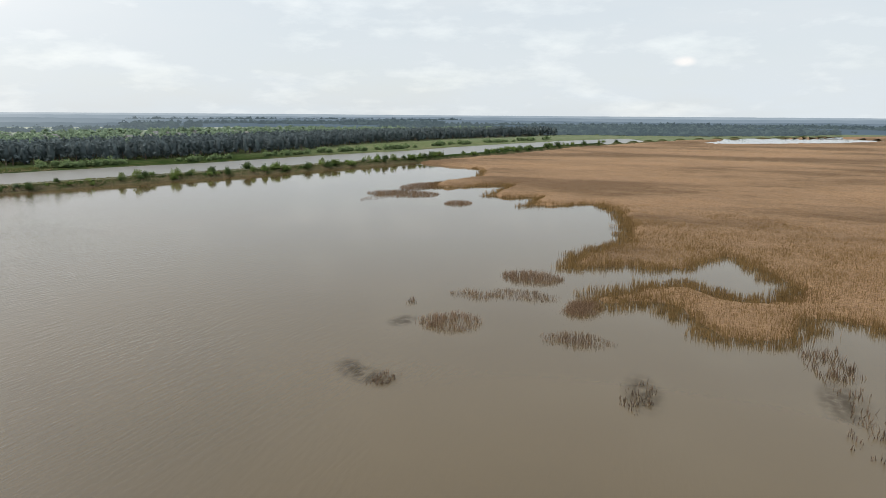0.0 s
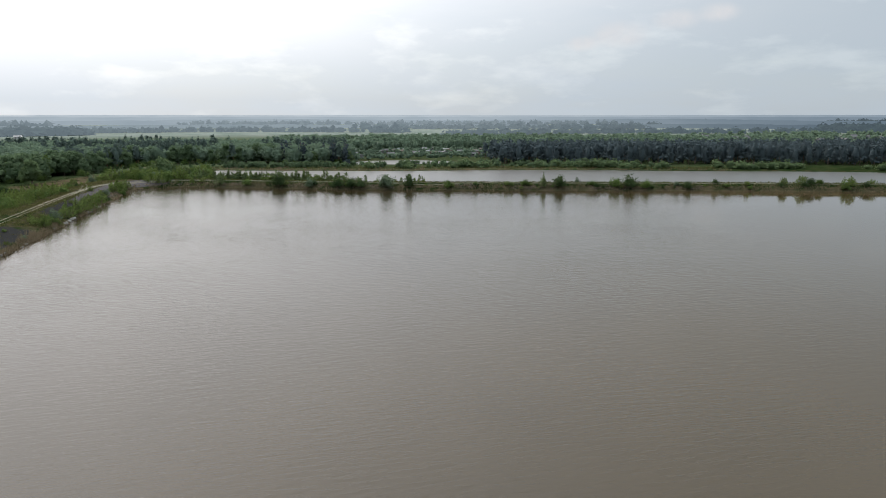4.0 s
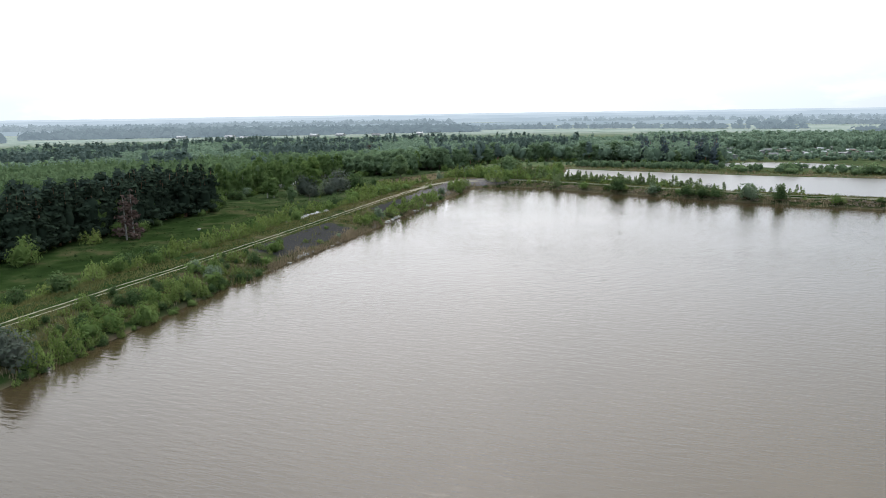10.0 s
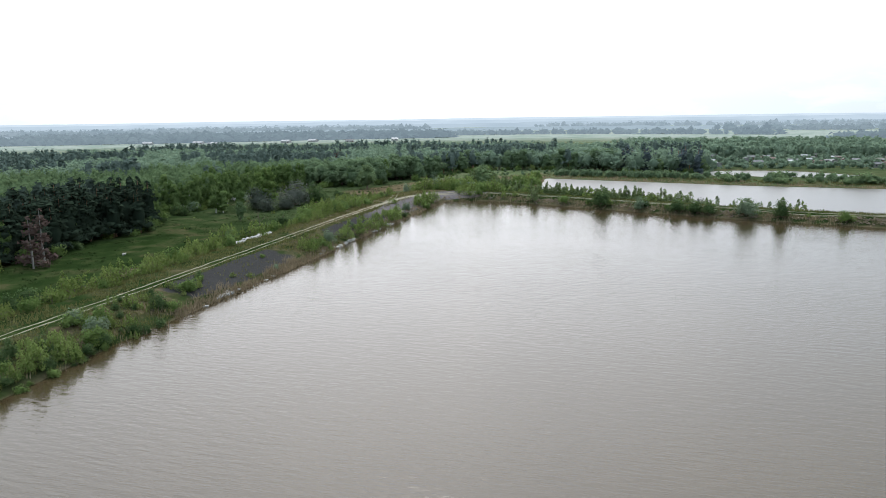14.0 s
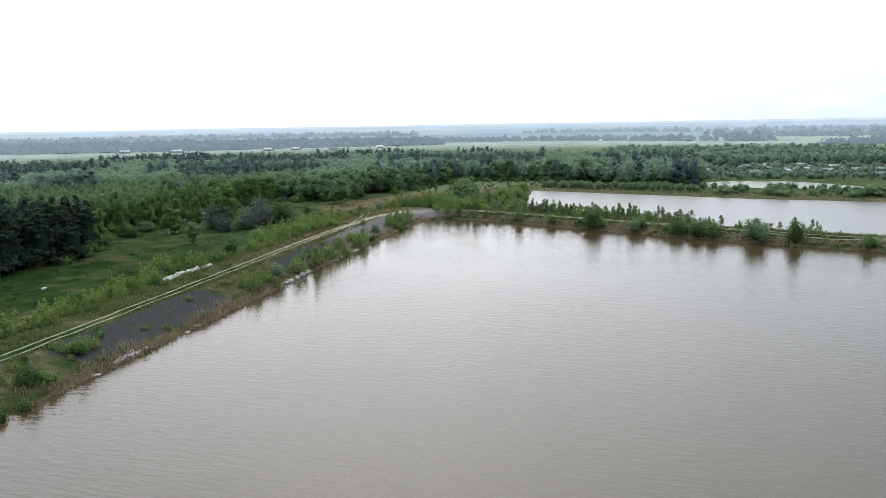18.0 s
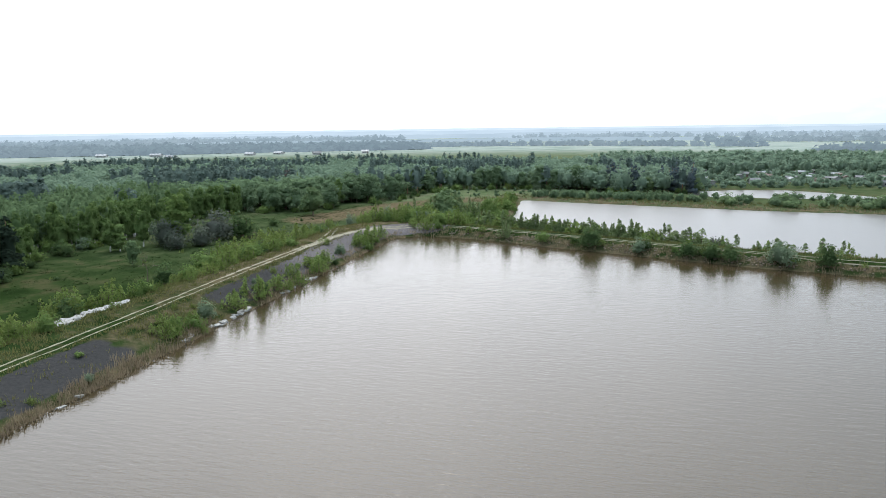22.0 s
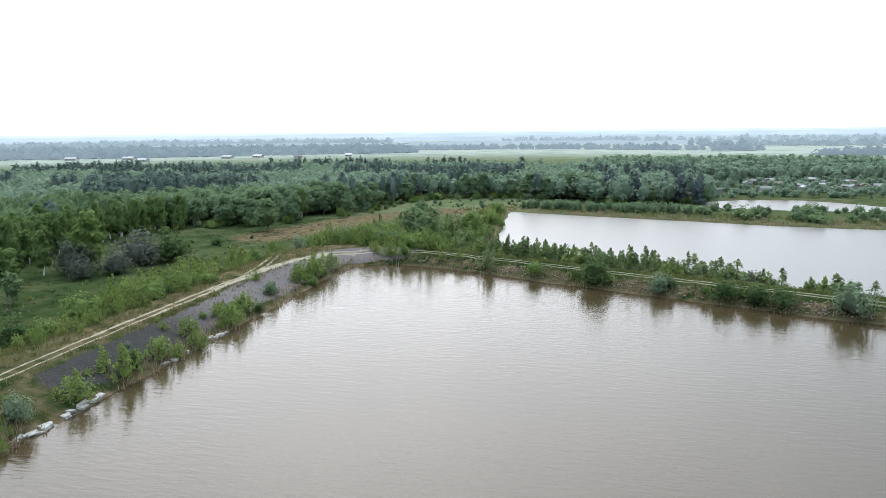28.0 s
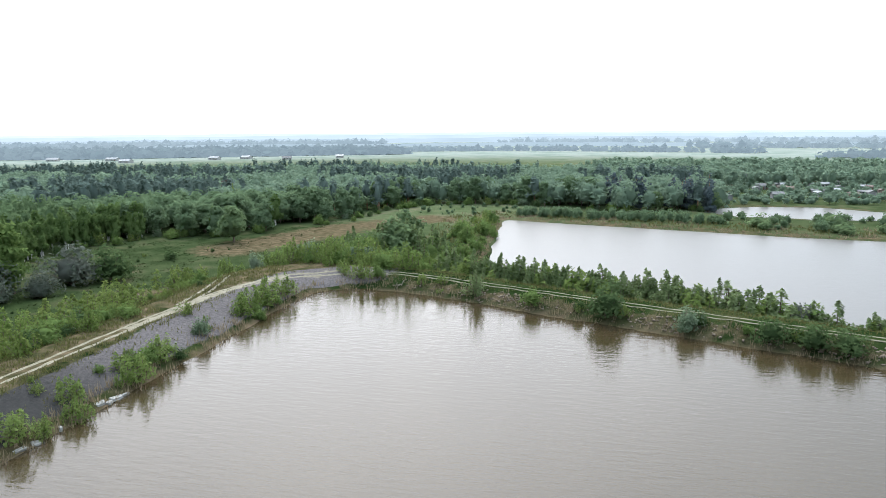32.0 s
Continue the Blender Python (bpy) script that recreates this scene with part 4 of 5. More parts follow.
for k in range(84):
    ang, q = rng.uniform(0, 6.28), np.sqrt(rng.random())
    x, y = 1 + np.cos(ang) * q * 25, 33 + np.sin(ang) * q * 19
    if to_outline(x, y, LOWER_POND) > 1 and to_line(x, y, TRACK_LINE) > 3.5:
        plant(("thicket", "green", "lime", "silver")[int(rng.choice(4, p=[0.5, 0.3, 0.1, 0.1]))], x, y, rng.uniform(3.0, 7.5), rng.uniform(0.85, 1.15))
for k in range(34):
    x, y = rng.uniform(4, 19), rng.uniform(55, 160)
    if to_outline(x, y, LOWER_POND) > 0.5:
        plant("green" if rng.random() < 0.7 else "lime", x, y, rng.uniform(2.0, 5.0), rng.uniform(0.8, 1.1))
# the northern dam: water side, then the row on its far slope
for key, x, y, h, w in [("poplar", 32, 1.5, 4.6, 1.2), ("green", 43, -3.5, 3.1, 1.12), ("dark", 56, -8.5, 6.1, 0.95), ("silver", 68, -13.6, 4.2, 0.90), ("dark", 79, -17.5, 3.8, 1.23),
                        ("dark", 84, -19.5, 3.8, 1.23), ("dark", 88, -21, 4.0, 1.12), ("silver", 98, -24.5, 6.4, 0.84), ("dark", 107, -26.5, 5.9, 0.67), ("green", 122, -31, 3.4, 1.01),
                        ("dark", 165, -42, 5.0, 1.01), ("poplar", 159, -40, 5.2, 0.9), ("dark", 192, -49, 5.7, 1.01), ("green", 187, -47, 4.5, 0.90)]:
    plant(key, x, y, h * 1.1, w * 1.1)
for key, x, y, h, w in [("green", 198, -51, 4.0, 1.01), ("dark", 214, -55, 3.8, 1.12), ("green", 272, -73, 3.7, 1.01), ("green", 290, -78, 2.8, 1.12), ("dark", 299, -81, 4.8, 0.90),
                        ("green", 313, -85, 4.2, 0.78), ("green", 320, -87, 5.0, 0.78), ("green", 333, -91, 4.4, 1.12), ("dark", 347, -95, 4.5, 1.23), ("dark", 362, -99, 4.5, 1.23),
                        ("green", 380, -104, 3.8, 1.46), ("dark", 408, -111, 5.2, 0.78), ("green", 437, -118, 4.0, 1.23), ("dark", 455, -122, 4.2, 1.23)]:
    plant(key, x, y, h, w)
for key, x, y, h, w in [("green", 505, -135, 3.8, 1.34), ("dark", 525, -140, 4.2, 1.34), ("dark", 540, -143, 4.5, 1.12), ("green", 575, -149, 4.5, 1.34), ("dark", 600, -153, 5.0, 1.46),
                        ("dark", 640, -158, 4.2, 1.68), ("dark", 668, -162, 5.0, 1.68), ("dark", 720, -177, 5.3, 1.12), ("dark", 790, -199, 4.1, 1.34), ("green", 152, -37, 2.8, 1.46),
                        ("green", 178, -44, 2.6, 1.34), ("silver", 176, -34, 4.0, 0.67), ("green", 229, -59, 1.9, 1.57), ("dark", 70, -13, 2.6, 1.23)]:
    plant(key, x, y, h, w)
for key, x, y, h, w in [("poplar", 76, 1, 6.2, 1.5), ("poplar", 81, 0, 5.7, 1.5), ("poplar", 84, -1.5, 5.8, 1.7), ("pale", 87, -2, 4.2, 0.7), ("poplar", 92, -3.5, 4.6, 1.5),
                        ("poplar", 97, -6, 3.2, 1.5), ("poplar", 101, -5.5, 4.4, 1.7), ("poplar", 110, -10, 5.4, 1.4), ("poplar", 114, -12, 5.0, 1.2), ("green", 126, -16, 3.2, 0.9),
                        ("green", 133, -19, 2.6, 0.9)]:
    plant(key, x, y, h * 1.12, w * 1.2, foot=-1.0)
for k in range(84):
    u = k / 83
    x = 22 + 52 * u + rng.uniform(-0.8, 0.8)
    y = 22 - 20.5 * u + rng.uniform(-1.2, 2.2)
    plant("poplar" if rng.random() < 0.75 else "thicket", x, y, rng.uniform(4.0, 7.2), rng.uniform(1.0, 1.6), foot=-0.6)
for k in range(40):
    u = rng.random()
    x = 18 + 210 * u ** 1.3
    y = np.interp(x, [15, 30, 50, 92, 139, 220], [6, 0.5, -8, -24, -37, -58]) + rng.uniform(0.6, 3.5)
    plant(("thicket", "green", "dark", "silver")[int(rng.choice(4, p=[0.4, 0.25, 0.25, 0.1]))], x, y, rng.uniform(0.8, 2.4), rng.uniform(0.9, 1.3))
for k in range(30):
    x = rng.uniform(66, 150)
    y = np.interp(x, [76, 92, 101, 114, 126, 150], [1, -3.5, -5.5, -11, -15, -23]) + rng.uniform(-0.8, 1.6)
    plant(("poplar", "thicket", "green")[int(rng.choice(3, p=[0.4, 0.45, 0.15]))], x, y, rng.uniform(2.6, 5.6) * (1.0 if x < 118 else 0.6), rng.uniform(1.0, 1.5), foot=-1.0)
for key, x, y, h, w in [("green", -2, 38, 10.5, 0.85), ("green", 6, 46, 11.0, 0.8), ("thicket", 1, 28, 7.5, 1.0), ("green", -13, 36, 8.0, 0.9), ("thicket", 14, 34, 7.5, 1.0), ("green", 4, 56, 9.5, 0.9), ("thicket", -8, 28, 6.5, 1.1), ("green", 18, 38, 6.5, 0.9)]:
    plant(key, x, y, h, w, foot=-3.0)
for k in range(80):
    x = rng.uniform(225, 780)
    y = np.interp(x, [220, 320, 437, 536, 681, 800], [-58, -88, -118, -139, -161, -196]) + rng.uniform(0.5, 7.0)
    plant(("thicket", "green", "dark")[int(rng.choice(3, p=[0.35, 0.35, 0.3]))], x, y, rng.uniform(1.6, 4.6), rng.uniform(1.0, 1.6))
# single trees and thickets in the meadow
for key, x, y, h, w in [("column", -75, 3, 16.5, 1.15), ("column", -81, 7, 14, 1.2), ("grey", -66, 1, 7.0, 1.2), ("grey", -69, 14, 11.5, 1.15), ("dark", -63, 20, 11.0, 1.05), ("grey", -77, -1, 11.0, 1.0),
                        ("grey", -71, -5, 6.5, 1.2), ("birch", -84, -4, 12, 0.8), ("birch", -86, 16, 11, 0.8), ("birch", -88, -14, 11, 0.8), ("dark", -76, 22, 6.5, 1.2), ("dark", -66, 48, 3.2, 1.5), ("broad", -64, 79, 12.5, 1.1), ("rust", -127, 182, 15.5, 1.6), ("lime", -112, 158, 14.5, 0.6), ("broad", -67, -30, 6.8, 1.0), ("dead", -49, -47, 7.4, 1.0),
                        ("birch", -86, -12, 8.5, 1.4), ("pale", -77, -151, 15, 0.9), ("rust", -73, -110, 13.0, 1.25), ("rust", -76, -104, 14.0, 1.2), ("green", -73, -143, 8.5, 0.8)]:
    plant(key, x, y, h, w)
for k in range(84):
    y = rng.uniform(-236, 4)
    key = ("lime", "thicket", "green", "dark")[int(rng.choice(4, p=[0.36, 0.34, 0.22, 0.08]))]
    plant(key, rng.uniform(-27, -19.5), y, rng.uniform(1.8, 4.8) * (1.0 if y < -30 else 0.7), rng.uniform(0.85, 1.2))
# young saplings scattered on the outer slope
for k in range(150):
    y = rng.uniform(-238, 8)
    plant(("lime", "sapling", "green")[int(rng.choice(3, p=[0.4, 0.45, 0.15]))], rng.normal(-26, 3.8), y, rng.uniform(0.9, 3.2), rng.uniform(0.9, 1.3))
for k in range(64):
    y = -240 + 225 * rng.random() ** 1.9
    key = ("green", "thicket", "lime", "silver")[int(rng.choice(4, p=[0.3, 0.45, 0.22, 0.03]))]
    plant(key, shore_x(y) - rng.uniform(1.0, 9.5), y, rng.uniform(0.9, 2.4) + 0.5 * (y < -150), rng.uniform(0.9, 1.2))

# the wood's edge, tree by tree
edge, edge_n = along(FOREST_EDGE, 1.0)
placed = 0
while placed < 250:
    i = int(rng.integers(70, len(edge)))
    depth = rng.uniform(1.5, 24)
    x, y = edge[i] - edge_n[i] * depth + rng.normal(size=2)
    if to_outline(x, y, FOREST) > -1:
        x, y = edge[i] + edge_n[i] * depth
    u = rng.random()
    if y < -40:
        key, h = ("pine", rng.uniform(14, 18)) if u < 0.93 else ("birch", rng.uniform(9, 13))
    elif y < 70 and x < -60:
        key, h = ("birch", rng.uniform(9, 14)) if u < 0.75 else ("broad", rng.uniform(8, 12))
    elif x > 55:
        key, h = ("far_pine", rng.uniform(13, 17)) if u < 0.9 else ("broad", rng.uniform(8, 11))
    else:
        key, h = ("far_broad", rng.uniform(9, 14)) if u < 0.85 else ("birch", rng.uniform(9, 13))
    plant(key, x, y, h, rng.uniform(0.62, 0.9) if key == "birch" else rng.uniform(0.95, 1.3))
    placed += 1
extra = 0
while extra < 150:
    i = int(rng.integers(150, len(edge)))
    x, y = edge[i] - edge_n[i] * rng.uniform(0.5, 16)
    if to_outline(x, y, FOREST) > 0:
        x, y = 2 * edge[i] - np.array((x, y))
    if -40 < y < 84 and x < -60:
        plant("birch", x, y, rng.uniform(7.5, 13.5), rng.uniform(0.55, 0.85))
        extra += 1

while placed < 345:
    i = int(rng.integers(60, len(edge)))
    x, y = edge[i] - edge_n[i] * rng.uniform(0.5, 10)
    if to_outline(x, y, FOREST) > 0:
        x, y = 2 * edge[i] - np.array((x, y))
    if -185 < y < -45:
        plant("pine", x, y, rng.uniform(12.5, 16.5), rng.uniform(1.15, 1.5))
        placed += 1
for k in range(130):
    i = int(rng.integers(60, len(edge)))
    x, y = edge[i] + rng.normal(size=2) * 3.0
    plant(("green", "dark", "lime", "silver")[int(rng.choice(4, p=[0.45, 0.3, 0.15, 0.1]))], x, y, rng.uniform(2.2, 5.4), rng.uniform(0.9, 1.3))
for k in range(46):
    x, y = rng.uniform(-92, -38), rng.uniform(-220, 70)
    plant("lime" if rng.random() < 0.5 else "dark", x, y, rng.uniform(0.5, 1.5), rng.uniform(0.9, 1.4))

# ---- woods beyond, as one growth each ----


def woods(name, shapes, leaf, bark, spots, n, s, label, variants=4):
    """Joins simple trees at spots (x, y, height, width) into one growth."""
    r = np.random.default_rng(len(name))
    forms = []
    for shape in shapes:
        for k in range(variants):
            (wv, wf), (lv, lf) = SHAPES[shape](r, n, s)
            lo = tube([(0, 0, -0.03), (0, 0, 0.75)], (0.022, 0.008), 3)
            lo = (lo[0], np.concatenate([lo[1][:, [0, 1, 2]], lo[1][:, [0, 2, 3]]]))
            hv, hf = heart(r, shape)
            lv, lf = np.concatenate([lv, hv * (0.96, 0.96, 0.97)]), np.concatenate([lf, hf + len(lv)])
            forms.append((np.concatenate([lo[0], lv]), np.concatenate([lo[1], lf + len(lo[0])]), np.r_[np.ones(len(lo[1]), int), np.zeros(len(lf), int)]))
    vs, fs, ms, at = [], [], [], 0
    z = height(spots[:, 0], spots[:, 1])
    for (x, y, h, w), g in zip(spots, z):
        v, f, m = forms[r.integers(len(forms))]
        a = r.uniform(0, 6.28)
        c, q = np.cos(a), np.sin(a)
        vs.append(np.stack([(v[:, 0] * c - v[:, 1] * q) * h * w + x, (v[:, 0] * q + v[:, 1] * c) * h * w + y, v[:, 2] * h + g], 1).astype(np.float32))
        fs.append(f + at); ms.append(m); at += len(v)
    me = raw_mesh(name, np.concatenate(vs), np.concatenate(fs), [leaf, bark], np.concatenate(ms))
    return tagged(new(name, me), label, "trees", kind="structure" if name == "backdrop" else "stuff")


def spread(outline, gap, seed, keep=None):
    """Spots at about an even gap inside an outline."""
    p = np.array(outline, float)
    r = np.random.default_rng(seed)
    x, y = np.meshgrid(np.arange(p[:, 0].min(), p[:, 0].max(), gap), np.arange(p[:, 1].min(), p[:, 1].max(), gap))
    x = x.ravel() + r.uniform(-0.48, 0.48, x.size) * gap
    y = y.ravel() + r.uniform(-0.48, 0.48, y.size) * gap
    ok = to_outline(x, y, outline) < 0
    if keep is not None:
        ok &= keep(x, y)
    return x[ok], y[ok], r


def spots_of(x, y, r, lo, hi, wlo=0.95, whi=1.3):
    return np.stack([x, y, r.uniform(lo, hi, len(x)), r.uniform(wlo, whi, len(x))], 1)


x, y, r = spread(FOREST, 5.2, 21, lambda x, y: (to_outline(x, y, FOREST) < -14) & (np.hypot(x - 50, y + 150) < 330))
mix = waves(x, y, 90, 31)
south, north = y < -40, x > 45
inside = -to_outline(x, y, FOREST)
pines = (south & ((inside < 34 + mix * 14) | (inside > 105 + mix * 30))) | north | ((mix > 0.38) & (y > 40))
birches = ~pines & (y < 95) & (x < -55) & (mix > -0.75)
rest = ~pines & ~birches
# past 215 m the same trees take the copies paled for haze
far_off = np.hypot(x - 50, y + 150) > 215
for pick, leaf, text in [(pines & ~far_off, "pine_wood", "dark pine wood behind the meadow"), (pines & far_off, "pine_hazed", "pine wood beyond the birches, haze put into its colour")]:
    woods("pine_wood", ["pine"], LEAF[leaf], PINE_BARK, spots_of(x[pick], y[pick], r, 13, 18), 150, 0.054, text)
for pick, leaf, text in [(rest & ~far_off, "broad_near", "deep green broadleaf wood between the pines"), (rest & far_off, "broad_hazed", "rounded green broadleaf wood")]:
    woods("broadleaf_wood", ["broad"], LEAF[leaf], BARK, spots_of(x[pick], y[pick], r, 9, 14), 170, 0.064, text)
bx, by, r = spread(FOREST, 3.7, 34, lambda x, y: (to_outline(x, y, FOREST) < -12) & (np.hypot(x - 50, y + 150) < 330) & (y < 95) & (x < -55))
inside = -to_outline(bx, by, FOREST)
mix = waves(bx, by, 90, 31)
keep = (mix > -0.75) & ~((by < -40) & ((inside < 34 + mix * 14) | (inside > 105 + mix * 30))) & ~((mix > 0.38) & (by > 40))
# farther birches likewise get the haze-paled leaf colour
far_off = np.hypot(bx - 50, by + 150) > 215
for pick, leaf, text in [(keep & ~far_off, "birch_wood", "light green birch wood behind the meadow"), (keep & far_off, "birch_hazed", "green birches deeper in the wood, paled for haze")]:
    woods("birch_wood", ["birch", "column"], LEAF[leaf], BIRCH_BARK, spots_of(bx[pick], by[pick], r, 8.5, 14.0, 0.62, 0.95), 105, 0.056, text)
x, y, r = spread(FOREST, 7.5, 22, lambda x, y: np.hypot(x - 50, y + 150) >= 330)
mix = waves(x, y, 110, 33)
woods("pine_wood", ["pine"], LEAF["pine_hazed"], PINE_BARK, spots_of(x[mix > 0.1], y[mix > 0.1], r, 13, 17), 90, 0.066, "dark pine crowns deep in the wood")
woods("broadleaf_wood", ["broad"], LEAF["wood_hazed"], BARK, spots_of(x[mix <= 0.1], y[mix <= 0.1], r, 10, 14), 115, 0.068, "green broadleaf crowns deep in the wood")
# the pine belt along the lower pond, and the bushes before it
PINE_BELT = [(205, 158), (286, 137), (371, 115), (436, 92), (587, 66), (690, 82), (925, 50), (1190, -50), (1225, 10), (940, 130), (700, 170), (460, 190), (300, 230), (215, 235)]
x, y, r = spread(PINE_BELT, 6.8, 23)
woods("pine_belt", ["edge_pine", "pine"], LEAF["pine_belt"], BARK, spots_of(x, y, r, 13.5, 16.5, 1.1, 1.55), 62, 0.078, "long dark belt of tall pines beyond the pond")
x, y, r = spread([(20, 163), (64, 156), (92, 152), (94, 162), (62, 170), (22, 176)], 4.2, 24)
woods("willow_plantation", ["shrub"], LEAF["broad_hazed"], BARK, spots_of(x, y, r, 4.2, 5.6, 0.7, 0.9), 200, 0.09, "even row of young willows above the pond")
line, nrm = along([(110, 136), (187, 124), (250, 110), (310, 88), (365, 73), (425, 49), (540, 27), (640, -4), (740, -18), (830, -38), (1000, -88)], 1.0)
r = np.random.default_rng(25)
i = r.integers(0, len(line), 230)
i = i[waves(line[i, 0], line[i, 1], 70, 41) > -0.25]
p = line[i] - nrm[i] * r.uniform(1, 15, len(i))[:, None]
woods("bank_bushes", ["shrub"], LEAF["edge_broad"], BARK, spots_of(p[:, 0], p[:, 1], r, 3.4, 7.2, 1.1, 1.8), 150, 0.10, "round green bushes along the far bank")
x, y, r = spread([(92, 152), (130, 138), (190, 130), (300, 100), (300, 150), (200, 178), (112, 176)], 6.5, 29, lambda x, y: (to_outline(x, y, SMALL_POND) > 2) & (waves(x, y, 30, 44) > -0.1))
woods("bank_bushes", ["shrub"], LEAF["broad_hazed"], BARK, spots_of(x, y, r, 1.8, 5.8, 0.9, 1.4), 150, 0.10, "dark green bushes between the two ponds")
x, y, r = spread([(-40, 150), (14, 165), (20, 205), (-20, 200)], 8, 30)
woods("bank_bushes", ["shrub"], LEAF["broad_hazed"], BARK, spots_of(x, y, r, 1.0, 3.2, 0.8, 1.2), 150, 0.10, "low bushes in the damp meadow")
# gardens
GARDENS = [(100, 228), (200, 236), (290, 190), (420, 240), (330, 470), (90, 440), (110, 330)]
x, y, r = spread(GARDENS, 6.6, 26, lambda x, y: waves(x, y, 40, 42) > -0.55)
woods("garden_trees", ["broad", "shrub"], LEAF["wood_hazed"], BARK, spots_of(x, y, r, 2.2, 5.5, 1.0, 1.6), 40, 0.15, "garden trees and hedges round small houses")
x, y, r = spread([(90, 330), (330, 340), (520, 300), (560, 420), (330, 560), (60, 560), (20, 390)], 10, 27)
woods("garden_trees", ["broad"], LEAF["wood_hazed"], BARK, spots_of(x, y, r, 8, 12, 0.9, 1.3), 64, 0.095, "green trees behind the gardens")
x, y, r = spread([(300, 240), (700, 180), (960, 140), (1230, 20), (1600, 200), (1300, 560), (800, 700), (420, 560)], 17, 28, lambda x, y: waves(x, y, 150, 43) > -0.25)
woods("village_trees", ["shrub"], LEAF["wood_hazed"], BARK, spots_of(x, y, r, 6, 12, 0.9, 1.4), 28, 0.20, "green trees round far houses, paled for haze")
# woods far out, glowing in a painted haze colour
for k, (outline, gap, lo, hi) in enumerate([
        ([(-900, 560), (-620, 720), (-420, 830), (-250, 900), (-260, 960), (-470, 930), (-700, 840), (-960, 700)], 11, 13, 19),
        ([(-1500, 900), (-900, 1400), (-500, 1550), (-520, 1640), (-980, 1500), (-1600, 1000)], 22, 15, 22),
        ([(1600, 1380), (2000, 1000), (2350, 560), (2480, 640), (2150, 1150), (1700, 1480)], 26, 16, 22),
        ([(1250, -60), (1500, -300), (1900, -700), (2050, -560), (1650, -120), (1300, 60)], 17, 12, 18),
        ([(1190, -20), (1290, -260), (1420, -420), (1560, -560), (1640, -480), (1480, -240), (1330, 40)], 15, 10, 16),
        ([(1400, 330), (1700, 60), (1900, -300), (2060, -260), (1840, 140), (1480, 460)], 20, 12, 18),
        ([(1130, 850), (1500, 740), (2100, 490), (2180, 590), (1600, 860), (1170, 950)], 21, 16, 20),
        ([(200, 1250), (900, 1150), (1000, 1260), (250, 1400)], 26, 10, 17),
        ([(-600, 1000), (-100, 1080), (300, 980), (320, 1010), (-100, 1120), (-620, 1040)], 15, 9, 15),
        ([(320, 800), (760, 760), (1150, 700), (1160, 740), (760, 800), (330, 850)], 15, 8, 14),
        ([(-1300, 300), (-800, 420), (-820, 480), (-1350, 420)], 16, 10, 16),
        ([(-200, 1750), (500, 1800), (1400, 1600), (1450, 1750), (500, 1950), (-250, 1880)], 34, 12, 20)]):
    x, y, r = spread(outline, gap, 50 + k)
    woods("backdrop", ["shrub"], HAZE_GLOW_LEAVES, HAZE_GLOW_LEAVES, spots_of(x, y, r, lo, hi, 1.1, 1.8), 14, 0.34, "far belt of woodland glowing with painted haze")

# ---- reeds ----


def tufts(name, px, py, h, blades, material, label, lean=0.22, thick=0.05, base=None, kind="stuff", category="reeds", clump=0.32):
    """Upright blades, several to a tuft."""
    r = np.random.default_rng(len(px))
    n = len(px) * blades
    x, y = np.repeat(px, blades) + r.normal(size=n) * clump, np.repeat(py, blades) + r.normal(size=n) * clump
    hh = np.repeat(h, blades) * r.uniform(0.65, 1.15, n)
    z = np.repeat(base if base is not None else height(px, py), blades)
    a = r.uniform(0, 6.28, n)
    w = thick * r.uniform(0.7, 1.5, n)
    dx, dy = np.cos(a) * w, np.sin(a) * w
    lx, ly = r.normal(size=n) * lean * hh, r.normal(size=n) * lean * hh
    v = np.stack([np.stack([x - dx, y - dy, z - 0.05], 1), np.stack([x + dx, y + dy, z - 0.05], 1), np.stack([x + lx, y + ly, z + hh], 1)], 1).reshape(-1, 3)
    me = raw_mesh(name, v, np.arange(3 * n).reshape(n, 3), [material])
    return tagged(new(name, me), label, category, kind=kind)


r = np.random.default_rng(61)
near = [(118, -340), (118, -255), (240, -200), (330, -170), (420, -170), (420, -330), (260, -400)]
x, y, _ = spread(near, 1.05, 62)
sd = to_outline(x, y, REEDS) + waves(x, y, 9, 63) * 2.8 + waves(x, y, 2.6, 69) * 2.0
dist = np.hypot(x - 40, y + 303)
ok = (sd < 0) & (r.random(len(x)) < np.clip(190 / dist, 0.15, 1) ** 1.4)
x, y = x[ok], y[ok]
tufts("reed_bed", x, y, r.uniform(1.1, 1.9, len(x)) * (0.85 + 0.25 * waves(x, y, 22, 64)), 13, REED, "wide bed of dry tan reeds in shallow water", 0.13, 0.046, np.zeros(len(x)), clump=0.5)
# the closed top of the reed bed, farther in
rx, ry = steps((130, 460, 3.0), (460, 1400, 12)), steps((-760, -420, 12), (-420, -110, 3.0))
RX, RY = np.meshgrid(rx, ry)
rd = np.maximum(to_outline(RX, RY, REEDS), -to_outline(RX, RY, MARSH_POOL)) + waves(RX, RY, 12, 65) * 1.5
top = 1.75 + waves(RX, RY, 40, 66) * 0.25 + waves(RX, RY, 9, 67) * 0.22 + np.random.default_rng(68).normal(size=RX.shape) * 0.16
top = top * (0.36 + 0.64 * smooth(150, 300, np.hypot(RX - 40, RY + 303)))
RZ = -0.4 + (top + 0.4) * smooth(-1.0, -6.0, rd)
cx = len(rx)
cell = (np.arange(len(ry) - 1)[:, None] * cx + np.arange(cx - 1))
cell = cell[(rd[:-1, :-1] < 2) & (rd[1:, 1:] < 2)]
m = Mat("matted_dry_reed_tops")
